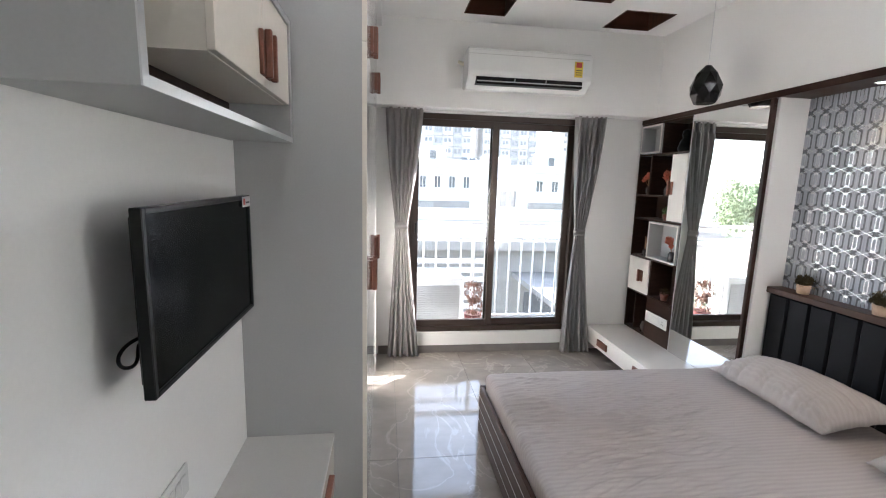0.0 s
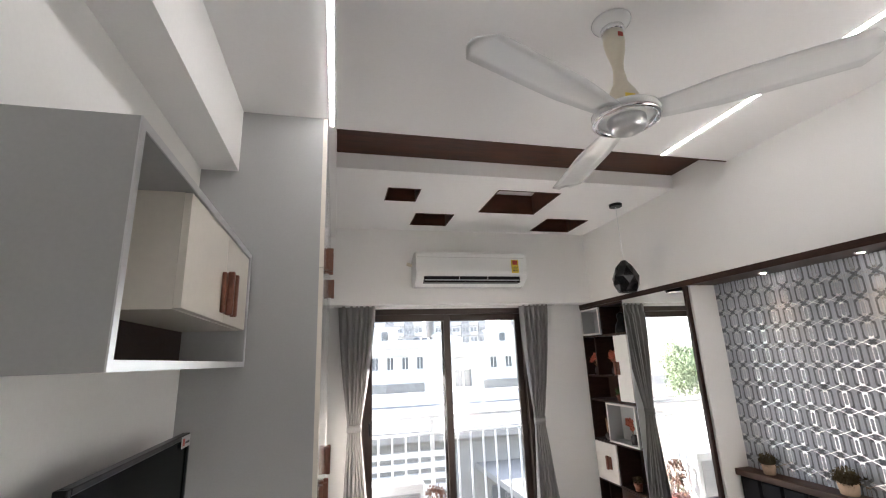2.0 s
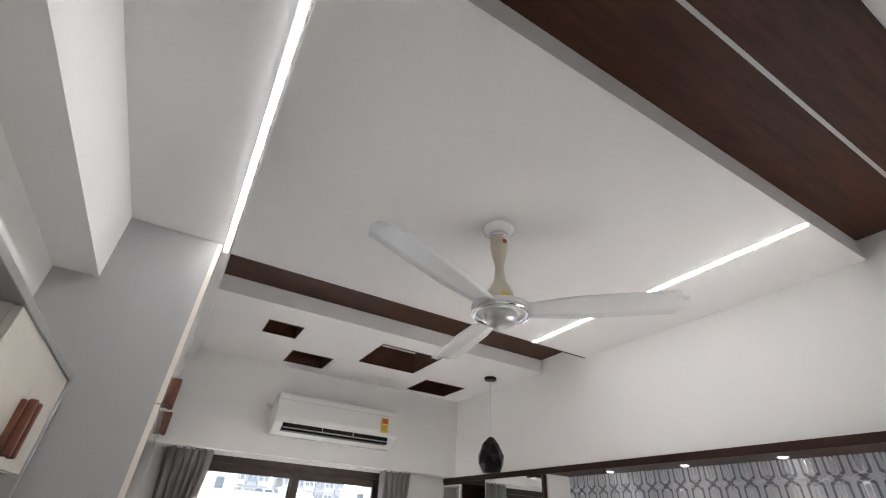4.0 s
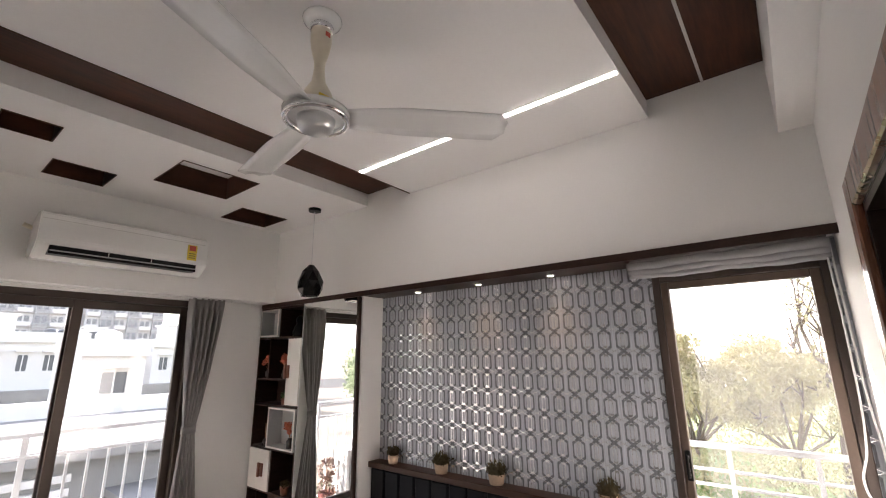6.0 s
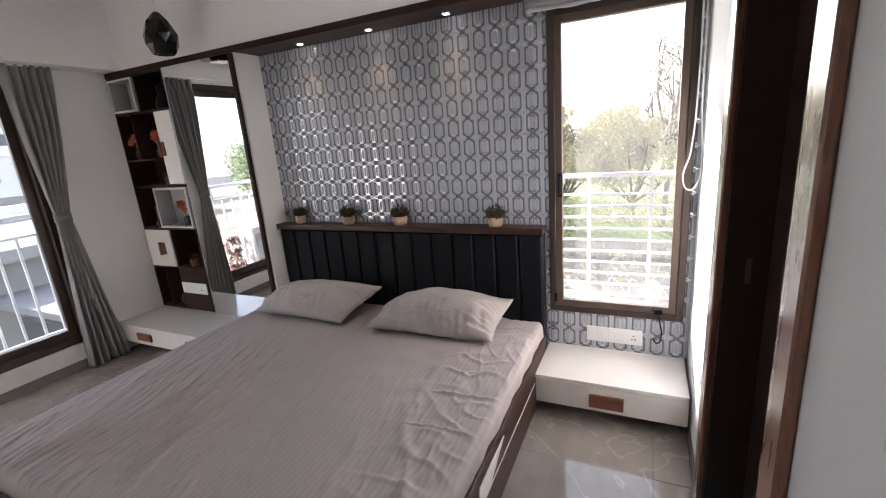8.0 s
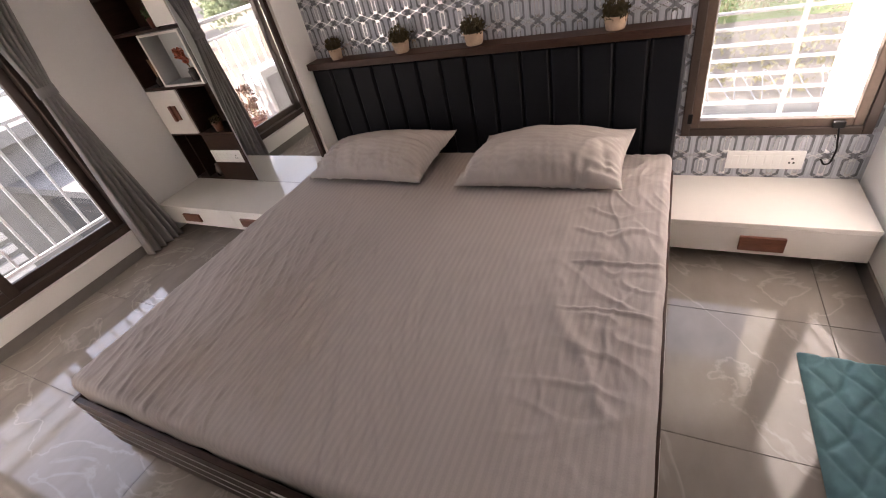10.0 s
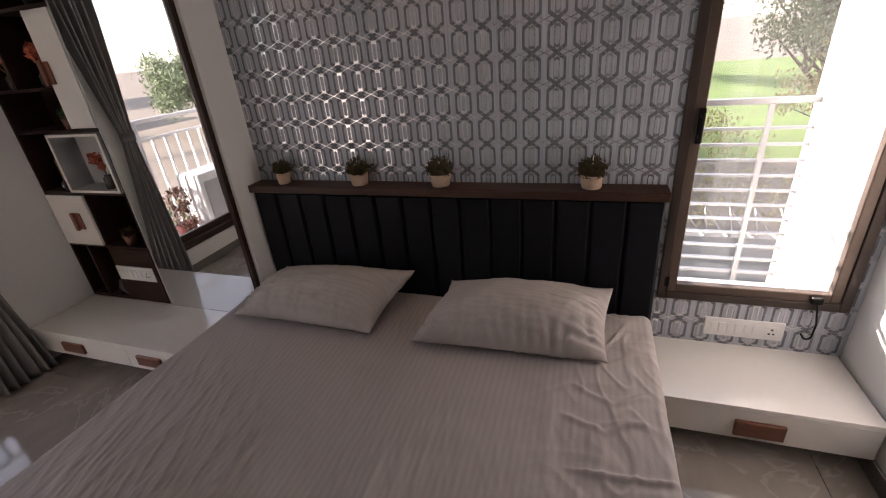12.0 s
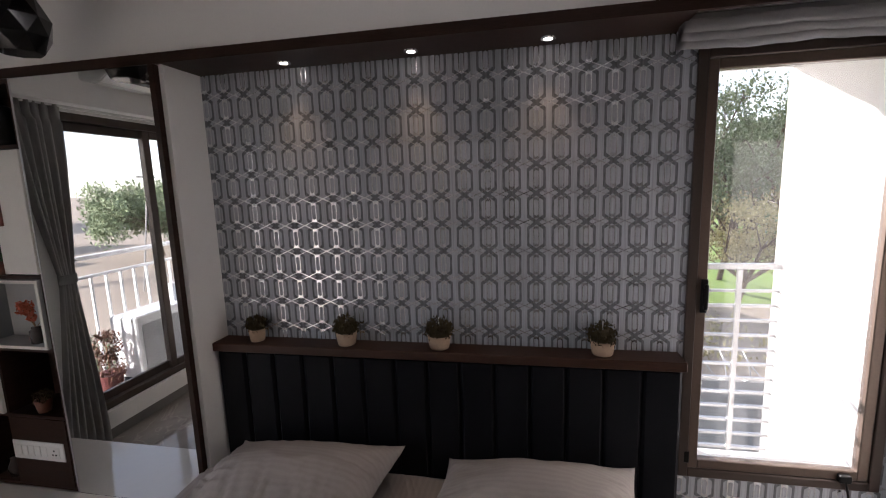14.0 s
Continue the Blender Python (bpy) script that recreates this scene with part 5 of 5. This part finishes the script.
part("roof_parapet", boxes((-3.3, 9.8, 17.9, 18.3, 0.0, 0.45)), HOUSEW, shed)
structure("plot_wall", boxes((-6, 40, 41.6, 42, GZ, -0.35)), SHEDW, "weathered grey plot wall before the houses", "wall")
for x, y, z, w, label in ((5.0, 48, 3.1, 2.6, "white rooftop stair room"), (18.5, 49, 2.8, 3.0, "pale rooftop stair room"), (23.0, 50, 2.8, 1.8, "small white rooftop room"), (12.2, 52, 2.5, 1.6, "grey rooftop room")):
    ob = thing("rooftop_room", label, "building", "rooftop rooms", (x, y, z))
    part("wall", boxes((x - w / 2, x + w / 2, y - 1, y + 1, z, z + 1.9)), HOUSEW, ob)
    part("roof", boxes((x - w / 2 - 0.2, x + w / 2 + 0.2, y - 1.2, y + 1.2, z + 1.9, z + 2.05)), HOUSEW, ob)
    part("door", boxes((x - 0.4, x + 0.3, y - 1.03, y - 1.002, z, z + 1.6)), WINGLASS, ob)
for x, y, z in ((8.6, 48, 3.1), (9.6, 48.6, 3.1), (20.8, 48, 2.8), (25.0, 48, 2.8), (14.2, 52, 2.5)):
    ob = thing("water_tank", "dark rooftop water tank", "water tank", "rooftop tanks", (x, y, z))
    part("drum", lathe(bmesh.new(), [(0.01, 0), (0.45, 0), (0.47, 0.3), (0.45, 0.6), (0.47, 0.85), (0.4, 0.95), (0.12, 1.05), (0.01, 1.06)], (x, y, z), 18), WINGLASS, ob, smooth=True)
structure("compound_wall", boxes((10.2, 10.4, -25, 6.5, GZ, -2.55)), CONC, "grey concrete compound wall", "wall")
structure("hedge_bank", boxes((13, 21, -40, 45, GZ, GZ + 0.35)), EARTH, "bare brown earth strip", "ground")
structure("boundary_wall", boxes((-45, -9, 13.6, 13.8, GZ, -1.5)), HOUSEW, "pale boundary wall by the lane", "wall")


def coil(name, x0, y0, x1, y1, z, turns, r):
    """Razor wire in loops along the top of a wall."""
    bm = bmesh.new()
    pts = []
    n = turns * 14
    for k in range(n + 1):
        s = k / n
        a = 2 * math.pi * turns * s
        pts.append(Vector((x0 + (x1 - x0) * s + (0 if x0 == x1 else 1) * r * 0.4 * math.sin(a) + (r * math.cos(a) if x0 == x1 else 0), y0 + (y1 - y0) * s + (r * math.cos(a) if y0 == y1 else r * 0.4 * math.sin(a)), z + r + r * math.sin(a))))
    for a, b in zip(pts, pts[1:]):
        tube(bm, a, b, 0.012, 4)
    return solid(name, bm, WIRE, "coiled razor wire along the wall top", "razor wire")


coil("razor_wire", 10.3, -5.0, 10.3, 5.5, -2.55, 24, 0.3)
coil("razor_wire", -16, 13.7, -9.2, 13.7, -1.5, 16, 0.3)


def tree(x, y, h, spread, leaf, seed, label, n=2600, size=0.16, trunk_h=0.4, droop=0.0, bare=False):
    ob = thing("tree", label, "tree", "", (x, y, GZ))
    rnd = random.Random(seed)
    bm, cr = bmesh.new(), bmesh.new()
    top = GZ + h
    base = Vector((x, y, GZ))
    fork = base + Vector((rnd.uniform(-0.3, 0.3), rnd.uniform(-0.3, 0.3), h * trunk_h))
    tube(bm, base, fork, h * 0.018, 9, h * 0.013)
    tips = []
    for k in range(9):
        a = 2 * math.pi * (k + rnd.random() * 0.6) / 9
        mid = fork + Vector((math.cos(a) * spread * 0.45, math.sin(a) * spread * 0.45, h * rnd.uniform(0.08, 0.5)))
        tube(bm, fork, mid, h * 0.014, 7, h * 0.008)
        for _ in range(4):
            tip = mid + Vector((rnd.gauss(0, spread * 0.3), rnd.gauss(0, spread * 0.3), h * rnd.uniform(0.02, 0.3)))
            tip.z = min(tip.z, top)
            tube(bm, mid, tip, h * 0.007, 5, h * 0.002)
            tips.append(tip)
            for _ in range(3):
                tw = tip + Vector((rnd.gauss(0, spread * 0.12), rnd.gauss(0, spread * 0.12), h * rnd.uniform(-0.03, 0.08)))
                tube(bm, tip, tw, h * 0.0022, 4, h * 0.0008)
                tips.append(tw)
    part("trunk", bm, BARK, ob)
    per = max(1, n // len(tips))
    for tip in tips:
        for _ in range(1 if not droop else 3):
            c = tip + Vector((rnd.gauss(0, 0.2), rnd.gauss(0, 0.2), -rnd.random() * droop))
            leaf_clump(cr, c, spread * rnd.uniform(0.14, 0.28), per if not droop else per // 3 + 1, size, 0.75, rnd.randint(0, 99999))
    part("crown", cr, leaf, ob)


tree(24, -9.0, 11.0, 3.4, LEAF1, 1, "tall leafy green roadside tree", 14000, 0.10, 0.14)
tree(27, -9.2, 8.0, 3.2, LEAF1, 31, "green tree with thin crown", 9000, 0.10, 0.3)
tree(22, -8.0, 5.6, 2.2, LEAF2, 32, "low yellowing tree by the field", 7000, 0.08, 0.2)
tree(25, 4.4, 6.6, 3.0, LEAF2, 2, "yellowing broad tree by the field", 16000, 0.11, 0.22)
tree(29, 8.8, 7.2, 4.0, LEAF2, 3, "yellow-green tree at the field edge", 14000, 0.13, 0.25)
tree(26, -0.6, 9.2, 2.6, LEAF2, 4, "thin half-bare tree with yellow leaves", 1500, 0.08, 0.4)
tree(27, 0.8, 6.0, 3.0, LEAF2, 14, "bushy yellow tree by the field", 14000, 0.11, 0.2)
tree(38, -19, 9, 5, LEAF1, 15, "green tree beyond the field", 8000, 0.18, 0.3)
tree(44, 16, 8, 5, LEAF1, 5, "dense green tree behind the field", 5000, 0.18, 0.3)
tree(-31, 35, 7.0, 5.0, LEAF1, 6, "large drooping green tree", 20000, 0.16, 0.3, 1.6)
tree(-42, 40, 8.0, 6.0, LEAF1, 7, "dark green tree in the distance", 6000, 0.2, 0.3, 0.6)
tree(-12.5, 34, 6.4, 2.8, LEAF1, 8, "nearly bare thin tree", 60, 0.08, 0.4)
tree(62, -6, 9, 6, LEAF1, 9, "green tree far beyond the field", 5000, 0.2, 0.3)
tree(58, 30, 9, 7, LEAF2, 10, "broad yellowing tree beyond the field", 5000, 0.2, 0.3)
bm = bmesh.new()
for k in range(26):
    leaf_clump(bm, (-8 + 0.32 * k + 0.3 * math.sin(k * 3.1), 8.8 + 0.9 * math.sin(k * 1.7), GZ + 0.9 + 0.5 * math.sin(k * 2.3)), 0.75, 130, 0.07, 0.9, 300 + k)
for k in range(34):
    leaf_clump(bm, (-7.5 + 0.2 * k + 0.3 * math.sin(k * 2.1), 9.6 + 0.7 * math.sin(k * 1.3), GZ + 1.7 + 0.9 * math.sin(k * 1.9)), 0.6, 150, 0.06, 0.9, 900 + k)
solid("shrubs", bm, LEAF1, "mixed green garden shrubs", "shrub", "stuff")
bm = bmesh.new()
for k in range(60):
    leaf_clump(bm, (14 + 5 * ((k * 0.618) % 1), -6 + 0.32 * k, GZ + 0.5), 0.7, 60, 0.09, 0.6, 500 + k)
for k in range(70):
    leaf_clump(bm, (21.5 + 9 * ((k * 0.618) % 1), -5 + 0.27 * k, GZ + 0.7 + 0.5 * ((k * 0.37) % 1)), 1.1, 170, 0.10, 0.8, 700 + k)
solid("undergrowth", bm, LEAF2, "dry brown-yellow undergrowth along the fence", "shrub", "stuff")
for x, y, h in ((-19, 24, 7.4), (-14.5, 33, 9.5), (-30, 60, 20)):
    ob = thing("utility_pole", "grey utility pole with crossarm", "pole", "", (x, y, GZ))
    part("mast", tube(bmesh.new(), (x, y, GZ), (x, y, GZ + h), 0.09, 8, 0.06), CONC, ob)
    if h < 15:
        part("crossarm", boxes((x - 0.7, x + 0.7, y - 0.04, y + 0.04, GZ + h - 0.6, GZ + h - 0.5)), CONC, ob)
        part("stay", tube(bmesh.new(), (x, y, GZ + h - 1), (x + 1.2, y, GZ), 0.05, 6), CONC, ob)
building("house", "long low white house beyond the lane", -30, -12, 52, 58, -0.6, 1, 6, HOUSEW)

# ---- floor tiles ----
fl = structure("floor", boxes((-0.67, 2.8, -0.15, 4.27, -0.15, -0.008)), GROUT, "polished grey-brown marble tile floor", "floor")
shared = {}
xs = [-0.52] + [0.12 + 0.6 * k for k in range(-1, 5) if -0.52 < 0.12 + 0.6 * k < 2.606] + [2.606]
ys = [0.0] + [0.16 + 1.2 * k for k in range(4)] + [4.12]
for x0, x1 in zip(xs, xs[1:]):
    for y0, y1 in zip(ys, ys[1:]):
        key = (round(x1 - x0, 3), round(y1 - y0, 3))
        if key not in shared:
            w, d = x1 - x0 - 0.002, y1 - y0 - 0.002
            shared[key] = finish("tile", box(bmesh.new(), -w / 2, w / 2, -d / 2, d / 2, -0.008, 0.0, 0.0006), TILE)
        ob = new("tile", shared[key])
        ob.location = ((x0 + x1) / 2, (y0 + y1) / 2, 0)
        ob.parent = fl
